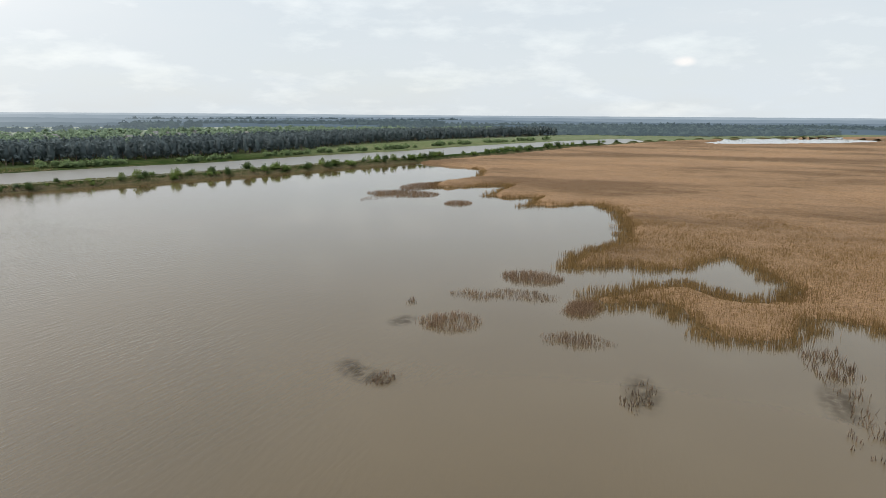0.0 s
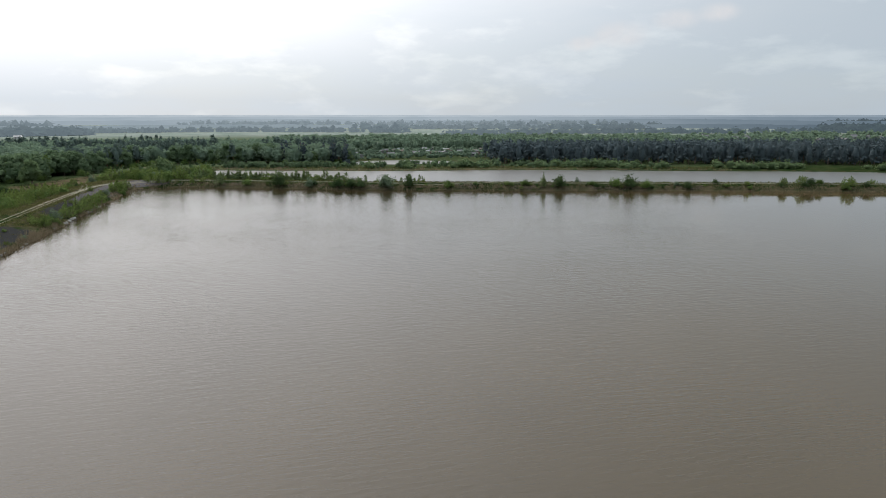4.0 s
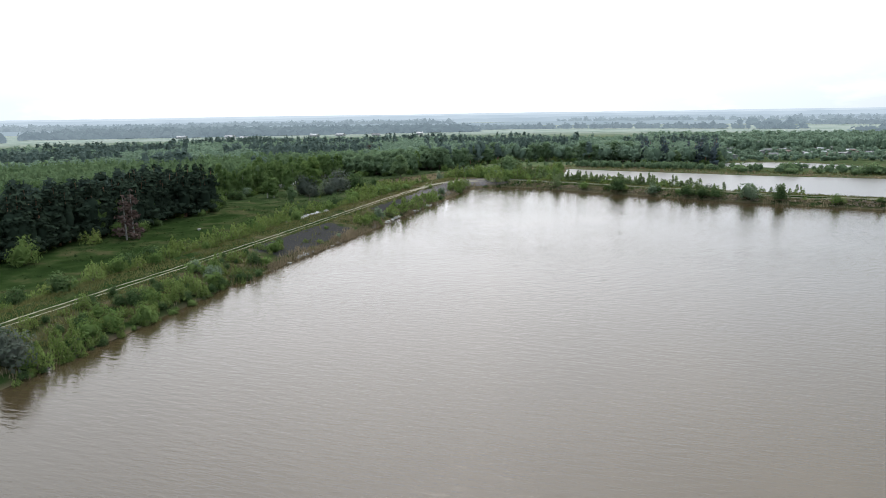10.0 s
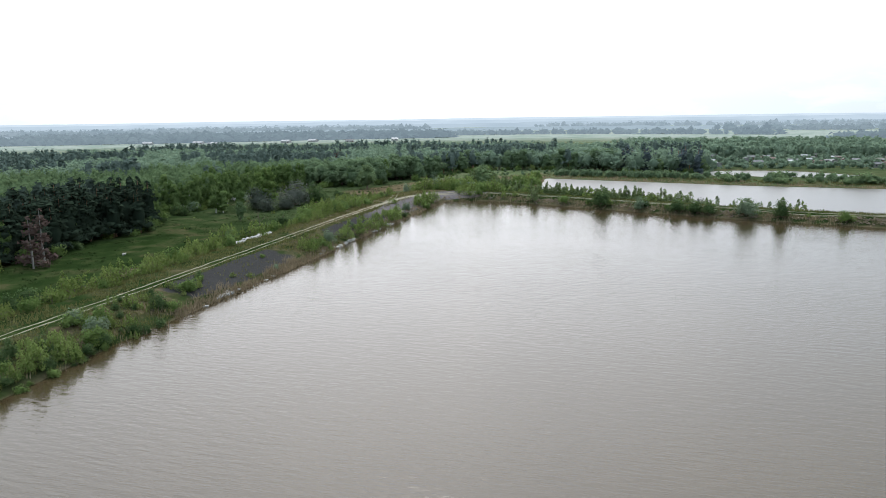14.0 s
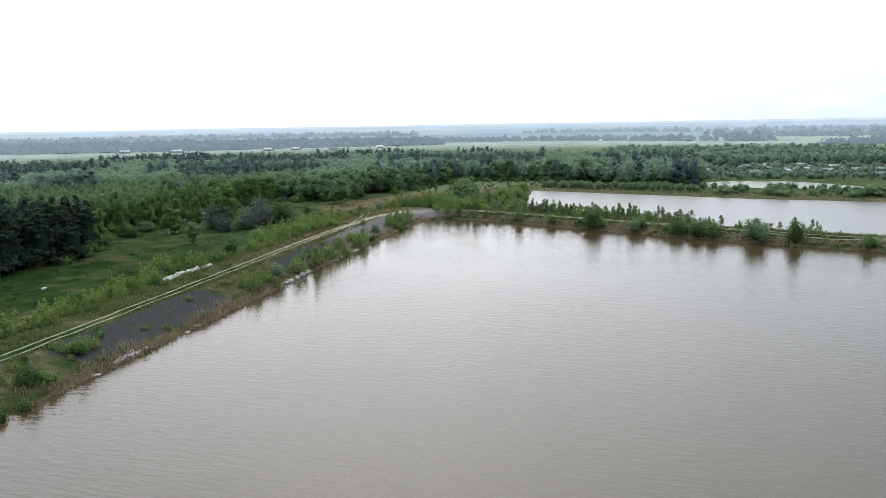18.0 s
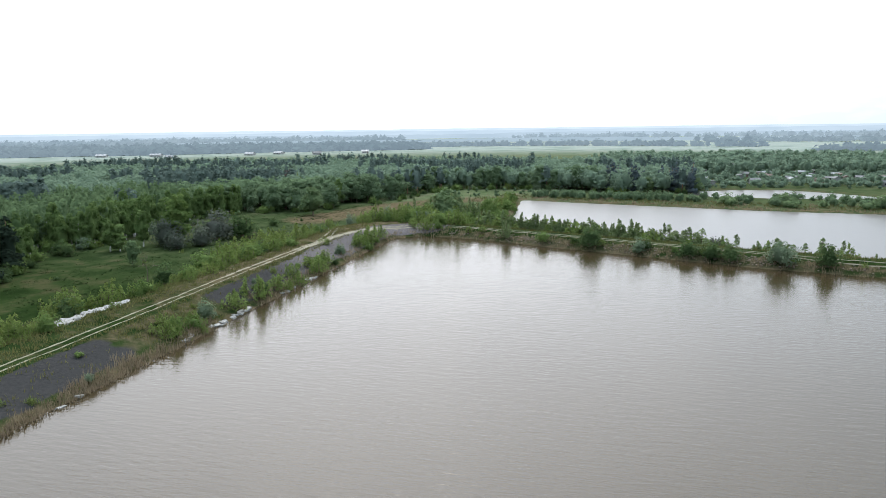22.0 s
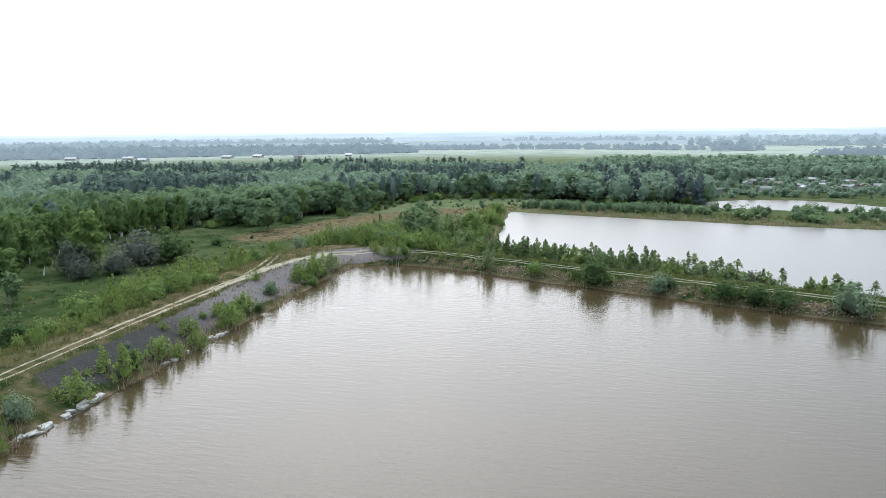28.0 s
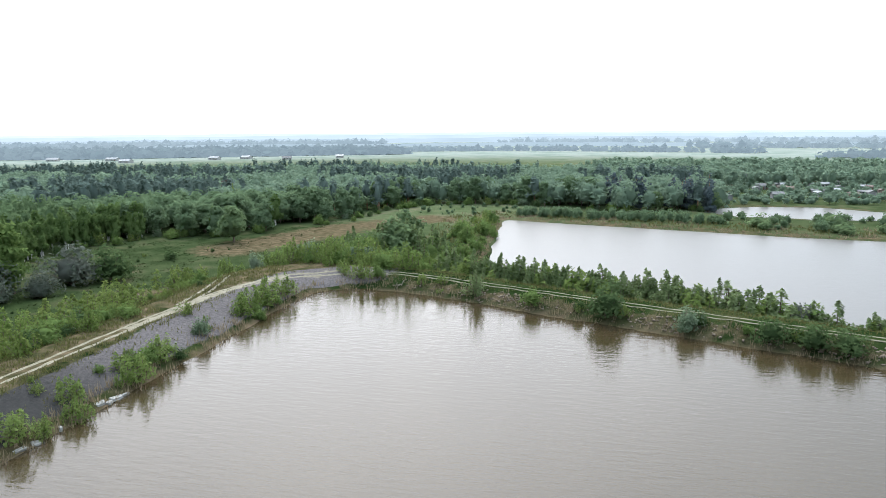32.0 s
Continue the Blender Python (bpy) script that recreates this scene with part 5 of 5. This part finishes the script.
speck = m.noise(1.3, 7.0, m.pos((1, 1, 0.3)), 0.7)
c = m.ramp(speck, [(0.28, (0.050, 0.031, 0.016)), (0.5, (0.135, 0.085, 0.046)), (0.72, (0.235, 0.152, 0.088))])
c = m.mix(m.math("MULTIPLY", m.noise(0.03, 5.0, m.pos((0.6, 1.6, 1))), 0.75), c, (0.158, 0.103, 0.064))
streak = m.ramp(m.noise(0.009, 6.0, m.pos((1.6, 0.7, 1), 0.6), 0.65), [(0.42, (0.62, 0.60, 0.56)), (0.5, (1, 1, 1)), (0.62, (1.22, 1.2, 1.18))])
c = m.mix(1.0, c, streak, "MULTIPLY")
REED_TOP = m.finish(c, 0.95, m.bump(m.math("ADD", speck, m.noise(0.4, 4.0)), 1.0, 0.6), 0.1)
me = raw_mesh("reed_carpet", np.stack([RX, RY, RZ], -1).reshape(-1, 3), np.stack([cell, cell + 1, cell + cx + 1, cell + cx], 1), [REED_TOP])
tagged(new("reed_carpet", me), "broad brown carpet of matted dry reeds", "reeds", kind="stuff")
# loose clumps standing in the water
for cx0, cy0, ax, ay, count, h in [(c[0], c[1], c[2] * 1.15, c[3] * 1.15, int(c[4] * 2.6), c[5]) for c in [(123, -268, 4.2, 4.0, 60, 1.7), (155, -272, 4.2, 5.2, 90, 2.0), (142, -274, 3.0, 5.5, 38, 1.4), (139, -266, 2.2, 3.5, 20, 1.5), (122, -287, 2.8, 4.2, 40, 1.3),
                                   (138, -285, 4, 2.5, 90, 2.0), (270, -190, 9, 13, 260, 1.8), (252, -220, 5, 4, 80, 1.8), (300, -185, 14, 7, 240, 1.8), (258, -186, 12, 3, 30, 1.2)]]:
    a, q = r.uniform(0, 6.28, count), np.sqrt(r.random(count))
    tufts("reed_clump", cx0 + np.cos(a) * q * ax, cy0 + np.sin(a) * q * ay, r.uniform(0.55, 0.95, count) * h * (1.05 - 0.55 * q ** 2) * 0.9, 7, REED_CLUMP, "loose clump of dry tan reeds in open water", 0.30, 0.026, np.zeros(count), "stuff", "reeds")
for cx0, cy0, ax, ay, count, h in [(99.5, -269, 2.2, 1.4, 26, 0.6), (106, -297, 5.2, 1.5, 30, 0.7), (106, -319, 7, 2.0, 26, 0.8), (121, -319, 7, 2.4, 34, 1.0), (127, -318, 6, 3.0, 40, 1.1), (131, -258, 1.0, 0.6, 6, 0.9)]:
    a, q = r.uniform(0, 6.28, count), np.sqrt(r.random(count))
    tufts("reed_clump", cx0 + np.cos(a) * q * ax, cy0 + np.sin(a) * q * ay, r.uniform(0.5, 1.1, count) * h, 5, DARK_STEM, "sparse dark drowned stems in open water", 0.3, 0.045, np.zeros(count), "stuff", "reeds")
# dark weed under the surface
m = Mat("drowned_weed")
clear = m.node("ShaderNodeBsdfTransparent")
weed = m.node("ShaderNodeBsdfDiffuse", Color=(0.016, 0.012, 0.008, 1))
fade = m.node("ShaderNodeMixShader")
m.link(m.math("MULTIPLY", m.math("MULTIPLY", m.attr("thick"), m.ramp(m.noise(0.9, 5.0), [(0.35, (0, 0, 0)), (0.6, (1, 1, 1))])), 0.40), fade.inputs[0])
m.link(clear.outputs[0], fade.inputs[1]); m.link(weed.outputs[0], fade.inputs[2]); m.link(fade.outputs[0], m.out.inputs["Surface"])
for wx, wy, wa, wb, turn in [(99.6, -266.5, 5.5, 2.6, 70), (101.5, -263.0, 3.2, 2.0, 40), (107, -297.5, 6.5, 2.6, 10), (121, -261, 3.4, 2.4, 0), (113, -318, 7, 3, 0)]:
    ring = [np.r_[0.0, 0.0]] + [np.r_[np.cos(a) * q, np.sin(a) * q] for q in (0.35, 0.7, 1.0) for a in np.arange(16) * math.tau / 16]
    v = np.array([(x * wa, y * wb, 0.0) for x, y in ring])
    f = [(0, 1 + k, 1 + (k + 1) % 16, 1 + (k + 1) % 16) for k in range(16)]
    tri = np.array([t[:3] for t in f])
    quads = [(1 + 16 * j + k, 17 + 16 * j + k, 17 + 16 * j + (k + 1) % 16, 1 + 16 * j + (k + 1) % 16) for j in range(2) for k in range(16)]
    tri = np.concatenate([tri, np.array([(a, b, c) for a, b, c, d in quads]), np.array([(a, c, d) for a, b, c, d in quads])])
    me = raw_mesh("water_weed", v, tri, [m.m])
    at = me.attributes.new("thick", "FLOAT", "POINT")
    at.data.foreach_set("value", np.array([1.0] + [0.9] * 16 + [0.45] * 16 + [0.0] * 16, np.float32))
    ob = tagged(new("water_weed", me), "dark patch of drowned weed in the brown water", "weed", kind="stuff")
    ob.matrix_basis = pose(wx, wy, 0.006, 0, 0, turn)
# straw fringe at the foot of the banks
shore, shore_n = along([(5, -245), (3, -222), (1, -200), (-1, -165), (-1, -120), (-1, -60), (-1.5, -15), (-0.5, 1), (6, 6), (15, 6), (30, 0.5), (50, -8), (92, -24), (139, -37), (220, -58), (320, -89)], 0.5)
i = r.integers(0, len(shore), 3200)
west = shore[i, 0] < 4
keep = np.where(west, (waves(shore[i, 0], shore[i, 1], 30, 71) > -0.2) & (r.random(len(i)) < np.where(shore[i, 1] < -152, 0.15, 0.8)), r.random(len(i)) < 0.45)
i = i[keep > 0]
out = r.uniform(-0.6, 2.6, len(i))
p = shore[i] - shore_n[i] * out[:, None]
q = shore[i] + shore_n[i] * out[:, None]
p = np.where((np.abs(to_outline(p[:, 0], p[:, 1], MARSH_BASIN) - out) < np.abs(to_outline(q[:, 0], q[:, 1], MARSH_BASIN) - out))[:, None], p, q)
tufts("straw_fringe", p[:, 0], p[:, 1], r.uniform(0.5, 1.5, len(p)), 5, REED_FRINGE, "fringe of dry straw-coloured reeds at the waterline", 0.22, 0.05, np.maximum(height(p[:, 0], p[:, 1]), -0.1))
y = r.uniform(-150, -92, 620); x = -0.8 - r.uniform(-0.5, 1.5, 620)
tufts("straw_fringe", x, y, r.uniform(0.5, 1.2, 620), 4, REED_FRINGE, "tall dry straw-coloured reeds at the foot of the gravel", 0.16, 0.05, np.maximum(height(x, y), -0.1))
# rough grass on the banks
x = r.uniform(-34, -1, 26000); y = r.uniform(-245, 25, 26000)
ok = (to_line(x, y, TRACK_LINE) > 1.4) & (waves(x, y, 14, 72) > -0.45) & ((x < -10.5) | (y < -146) | ((y > -104) & (y < -86)) | (r.random(len(x)) < 0.12))
tufts("bank_grass", x[ok], y[ok], r.uniform(0.2, 0.75, ok.sum()), 3, GRASS, "rough green grass tufts on the bank", 0.35, 0.07, None, "stuff", "grass")
x = r.uniform(-110, -30, 16000); y = r.uniform(-240, 140, 16000)
ok = (waves(x, y, 16, 74) + waves(x, y, 5, 75) * 0.7 > 0.05) & (x < -46 - 5 * waves(x, y, 22, 76)) & (to_outline(x, y, FOREST) > 0)
tufts("meadow_grass", x[ok], y[ok], r.uniform(0.12, 0.40, ok.sum()), 3, MEADOW, "uneven tussocks of meadow grass", 1.6, 0.16, None, "stuff", "grass")
q, n = along(TRACK_LINE[9:], 0.4)
i = r.integers(0, len(q), 15000)
p = q[i] + n[i] * r.uniform(-6, 7.5, len(i))[:, None]
ok = (to_line(p[:, 0], p[:, 1], TRACK_LINE) > 1.4) & (to_outline(p[:, 0], p[:, 1], MARSH_BASIN) > 3.4 + r.normal(size=len(p)) * 0.8)
p = p[ok]
tufts("bank_grass", p[:, 0], p[:, 1], r.uniform(0.2, 0.7, len(p)), 3, GRASS, "rough grass tufts along the dam", 0.35, 0.07, None, "stuff", "grass")
i = r.integers(0, len(q), 9000)
p = q[i] + n[i] * r.uniform(-7, 7.5, len(i))[:, None]
wet = to_outline(p[:, 0], p[:, 1], MARSH_BASIN)
p = p[(wet > 0.1) & (wet < 3.9) & (waves(p[:, 0], p[:, 1], 11, 77) > -0.35)]
tufts("straw_fringe", p[:, 0], p[:, 1], r.uniform(0.25, 0.8, len(p)), 3, REED_FRINGE, "dry straw and dead stems on the dam's water face", 0.45, 0.05, None, "stuff", "grass")

x = r.uniform(-14, 330, 26000); y = r.uniform(40, 215, 26000)
ok = (to_outline(x, y, LOWER_POND) > 0.5) & (to_outline(x, y, LOWER_POND) < 24) & (to_outline(x, y, SMALL_POND) > 0.5) & (to_outline(x, y, MARSH_BASIN) > 20) & (waves(x, y, 15, 78) > -0.4)
x, y = x[ok], y[ok]
dead = (to_outline(x, y, LOWER_POND) < 4.5) | (to_outline(x, y, SMALL_POND) < 6) | (waves(x, y, 23, 79) > 0.35)
for pick, stems, text in [(dead, REED_FRINGE, "dry reed fringe round the lower ponds"), (~dead, GRASS, "rough tall grass round the lower ponds")]:
    tufts("pond_grass", x[pick], y[pick], r.uniform(0.5, 1.4, pick.sum()), 3, stems, text, 0.3, 0.12, None, "stuff", "grass")


# ---- houses, rubble, wreckage ----


def box_bm(sx, sy, sz, z0=0.0, bevel=0.0):
    bm = bmesh.new()
    bmesh.ops.create_cube(bm, size=1.0, matrix=Matrix.Translation((0, 0, z0 + sz / 2)) @ Matrix.Diagonal((sx, sy, sz, 1)))
    if bevel:
        bmesh.ops.bevel(bm, geom=bm.edges[:], offset=bevel, segments=1, affect="EDGES")
    return bm


def bm_mesh(name, bm, material):
    me = bpy.data.meshes.new(name)
    bm.to_mesh(me); bm.free()
    me.materials.append(material)
    return me


def slab(a, b, c, d, thick):
    """A plate with thickness through four corners."""
    bm = bmesh.new()
    lo = [bm.verts.new(p) for p in (a, b, c, d)]
    n = (Vector(b) - Vector(a)).cross(Vector(d) - Vector(a)).normalized() * thick
    hi = [bm.verts.new(Vector(p) + n) for p in (a, b, c, d)]
    bm.faces.new(lo[::-1]); bm.faces.new(hi)
    for k in range(4):
        bm.faces.new((lo[k], lo[(k + 1) % 4], hi[(k + 1) % 4], hi[k]))
    return bm


def house(x, y, turn, sx, sy, h, ridge, wall, roof, label):
    ob = new("house")
    ob.matrix_basis = pose(x, y, float(height(x, y)) - 0.15, 0, 0, turn)
    bm = box_bm(sx, sy, h)
    for side in (-1, 1):
        p = [bm.verts.new(q) for q in ((side * sx / 2, -sy / 2, h), (side * sx / 2, sy / 2, h), (side * sx / 2, 0, h + ridge))]
        bm.faces.new(p if side > 0 else p[::-1])
    part("wall", bm_mesh("wall", bm, wall), ob)
    e, drop = 0.35, 0.35 * ridge / (sy / 2)
    for side in (-1, 1):
        pts = [(-sx / 2 - e, side * (sy / 2 + e), h - drop), (sx / 2 + e, side * (sy / 2 + e), h - drop), (sx / 2 + e, 0, h + ridge), (-sx / 2 - e, 0, h + ridge)]
        part("roof", bm_mesh("roof", slab(*(pts if side < 0 else pts[::-1]), 0.12), roof), ob)
    for k, u in enumerate((-0.28, 0.05)):
        w = part("window", bm_mesh("window_frame", box_bm(1.0, 0.08, 1.1, 0.95), WEATHERED), ob)
        w.location = (sx * u, -sy / 2 - 0.03, 0)
        part("pane", bm_mesh("pane", box_bm(0.84, 0.04, 0.94, 1.03), GLASS), w, "dark glass pane").location = (0, -0.035, 0)
    dr = part("door", bm_mesh("door", box_bm(0.9, 0.08, 1.95, 0.0), DOOR), ob)
    dr.location = (sx * 0.33, -sy / 2 - 0.03, 0)
    return tagged(ob, label, "house", "small houses")


LOOKS = [(WALLS[2], ROOFS[0], "small weathered grey garden house with a grey roof"), (WALLS[2], ROOFS[2], "grey garden house with a pale sheet roof"),
         (WALLS[1], ROOFS[1], "small brick garden house with a rusty roof"), (WALLS[2], ROOFS[0], "grey garden shed with a fibre-cement roof")]
for k in range(46):
    x, y = 112 + rng.random() * 150, 246 + rng.random() * 130
    wall, roof, text = LOOKS[k % 4]
    house(x, y, rng.choice([0, 12, 90, -20]) + rng.uniform(-8, 8), rng.uniform(3.5, 6.2), rng.uniform(3.0, 4.4), rng.uniform(2.1, 2.7), rng.uniform(0.4, 1.2), wall, roof, text)
house(150, 372, 20, 7.5, 6, 5.6, 1.8, WALLS[0], ROOFS[0], "two-storey white house above the gardens")
for x, y in [(-516, 600), (-740, 720), (-660, 640), (-580, 655), (-450, 690), (-420, 720), (-300, 760), (-350, 700)]:
    house(x, y, rng.uniform(-20, 40), rng.uniform(10, 16), rng.uniform(7, 9), 2.6, 2.2, WALLS[0], ROOFS[2 if rng.random() < 0.6 else 0], "far pale farm building in a green field")
for k in range(14):
    house(520 + 620 * rng.random(), 330 + 220 * rng.random() - 0.1 * k, rng.uniform(0, 90), rng.uniform(9, 13), rng.uniform(7, 9), 4.5, 3.2, WALLS[2], ROOFS[0], "far pale village house among trees")
for x, y in [(-470, 2080), (-330, 2120)]:
    house(x, y, 8, 95, 18, 5.0, 3.0, WALLS[0], ROOFS[2], "long low white sheds far out in the fields")

rubble = tagged(new("rubble_heap"), "heap of pale broken concrete on the bank slope", "rubble")
rubble.location = (-24.5, -94, float(height(-24.5, -94)))
stone = []
for k in range(4):
    bm = box_bm(1, 1, 1, -0.5, 0.08)
    for v in bm.verts:
        v.co += Vector(rng.normal(size=3) * 0.07)
    stone.append(bm_mesh("slab", bm, CONCRETE))
for k in range(110):
    s = part("slab", stone[k % 4], rubble)
    dx, dy = rng.normal() * 1.2, rng.uniform(-7.5, 7.5)
    s.matrix_basis = pose(dx, dy, float(height(-24.5 + dx, -94 + dy)) - rubble.location.z + 0.15, *rng.uniform(-18, 18, 2), rng.uniform(0, 180)) @ Matrix.Diagonal((rng.uniform(0.6, 2.2), rng.uniform(0.5, 1.5), rng.uniform(0.2, 0.45), 1))
for x, y, s in [(-0.6, -124, 0.9), (-0.8, -121, 0.7), (-0.9, -90, 0.8), (-1.0, -53, 0.7), (-0.6, -143, 0.8), (-1.2, -63, 0.6), (-64, -90, 1.5), (-31, -22, 0.9), (-30, -27, 1.1), (-24, 6, 0.9)]:
    ob = new("concrete_block", stone[int(rng.integers(4))])
    ob.matrix_basis = pose(x, y, float(height(x, y)) + 0.12, 6, 4, rng.uniform(0, 180)) @ Matrix.Diagonal((s * 1.4, s * 0.5, 0.45, 1))
    tagged(ob, "pale concrete block lying in the grass", "rubble", "loose blocks")

# broken stone on the water face of the dam
STONE = plain_material("brown_grey_stone", (0.10, 0.078, 0.060), (0.25, 0.195, 0.150), 2.0)
r = np.random.default_rng(91)
face_line, face_n = along([(15, 6), (30, 0.5), (50, -8), (92, -24), (139, -37), (220, -58)], 0.25)
vs, fs = [], []
block = np.array([(a, b, c) for a in (-1, 1) for b in (-1, 1) for c in (-1, 1)], float)
sides = np.array([(0, 1, 3, 2), (4, 6, 7, 5), (0, 4, 5, 1), (2, 3, 7, 6), (0, 2, 6, 4), (1, 5, 7, 3)])
while len(vs) < 1300:
    i = int(r.integers(0, len(face_line)))
    x, y = face_line[i] - face_n[i] * r.uniform(0.2, 3.2)
    if to_outline(x, y, MARSH_BASIN) < 0.1:
        x, y = 2 * face_line[i] - np.array((x, y))
    if waves(x, y, 34, 92) < 0.1 and r.random() < 0.8:
        continue
    size = r.uniform(0.06, 0.20) * np.array((1.3, 1.0, 0.6)) * r.uniform(0.8, 1.25, 3)
    turned = Matrix.Rotation(r.uniform(0, 6.28), 3, "Z") @ Matrix.Rotation(r.normal() * 0.4, 3, "X")
    fs.append(sides + 8 * len(vs))
    vs.append((block * r.uniform(0.65, 1.0, (8, 3)) * size) @ np.array(turned).T + (x, y, float(height(x, y)) + 0.05))
tagged(new("stone_facing", raw_mesh("stone_facing", np.concatenate(vs), np.concatenate(fs), [STONE])), "brownish broken stone on the water face of the dam", "stones", kind="stuff")

# low broken concrete edging at the waterline
for y0, count in [(-139, 4), (-135.5, 3), (-99.5, 3), (-86, 3), (-68, 2), (-83, 3), (-92, 4), (-57, 3)]:
    for k in range(count):
        y = y0 + k * 1.25 + rng.normal() * 0.2
        x = shore_x(y) - 0.3 + rng.normal() * 0.25
        ob = new("concrete_chunk", stone[int(rng.integers(4))])
        ob.matrix_basis = pose(x, y, max(0.1, float(height(x, y))) + 0.08, rng.normal() * 6, 8 + rng.normal() * 6, rng.normal() * 12) @ Matrix.Diagonal((rng.uniform(0.5, 0.9), rng.uniform(0.8, 1.5), 0.28, 1))
        tagged(ob, "low slab of broken pale concrete edging at the waterline", "rubble", "edging slabs")

landing = tagged(new("broken_landing"), "broken wooden landing with leaning poles at the waterline", "wreck")
landing.location = (15, 7.2, 0.0)
for a, b in [((-0.9, 0.4, -0.6), (0.4, -1.6, 1.7)), ((0.3, -0.8, -0.6), (1.5, -0.4, 2.1)), ((-0.4, -1.0, -0.6), (0.6, -1.2, 1.3)), ((-0.6, -1.2, 1.0), (1.2, -0.8, 1.2))]:
    v, f = tube([a, b], (0.11, 0.09), 6)
    part("pole", raw_mesh("pole", v, f, [WEATHERED]), landing)
part("board", bm_mesh("board", box_bm(1.5, 0.7, 0.12, 0.55, 0.02), CONCRETE), landing, "pale broken board").location = (-1.6, 0.4, 0.1)

# ---- hazy distance round the horizon: rings with the haze painted as glow ----


def ridge(name, radius, top, swell, east, west, seed):
    """A ring of far land; its painted haze glows brighter towards the hidden sun."""
    a = np.linspace(0, 2 * np.pi, 900, endpoint=False)
    x, y = 50 + radius * np.sin(a), -100 + radius * np.cos(a)
    z = top + swell * (waves(x, y, radius * 0.5, seed) + 0.35 * waves(x, y, radius * 0.05, seed + 1) + 0.22 * waves(x, y, radius * 0.014, seed + 2))
    v = np.concatenate([np.stack([x, y, z * 0 - 12], 1), np.stack([x, y, z], 1)])
    k = np.arange(900)
    f = np.stack([k, (k + 1) % 900, 900 + (k + 1) % 900, 900 + k], 1)
    tagged(new("backdrop", raw_mesh(name, v, f, [haze_glow_material(name, east, west, radius)])), "line of far hills and woods glowing with painted haze", "backdrop", kind="structure")


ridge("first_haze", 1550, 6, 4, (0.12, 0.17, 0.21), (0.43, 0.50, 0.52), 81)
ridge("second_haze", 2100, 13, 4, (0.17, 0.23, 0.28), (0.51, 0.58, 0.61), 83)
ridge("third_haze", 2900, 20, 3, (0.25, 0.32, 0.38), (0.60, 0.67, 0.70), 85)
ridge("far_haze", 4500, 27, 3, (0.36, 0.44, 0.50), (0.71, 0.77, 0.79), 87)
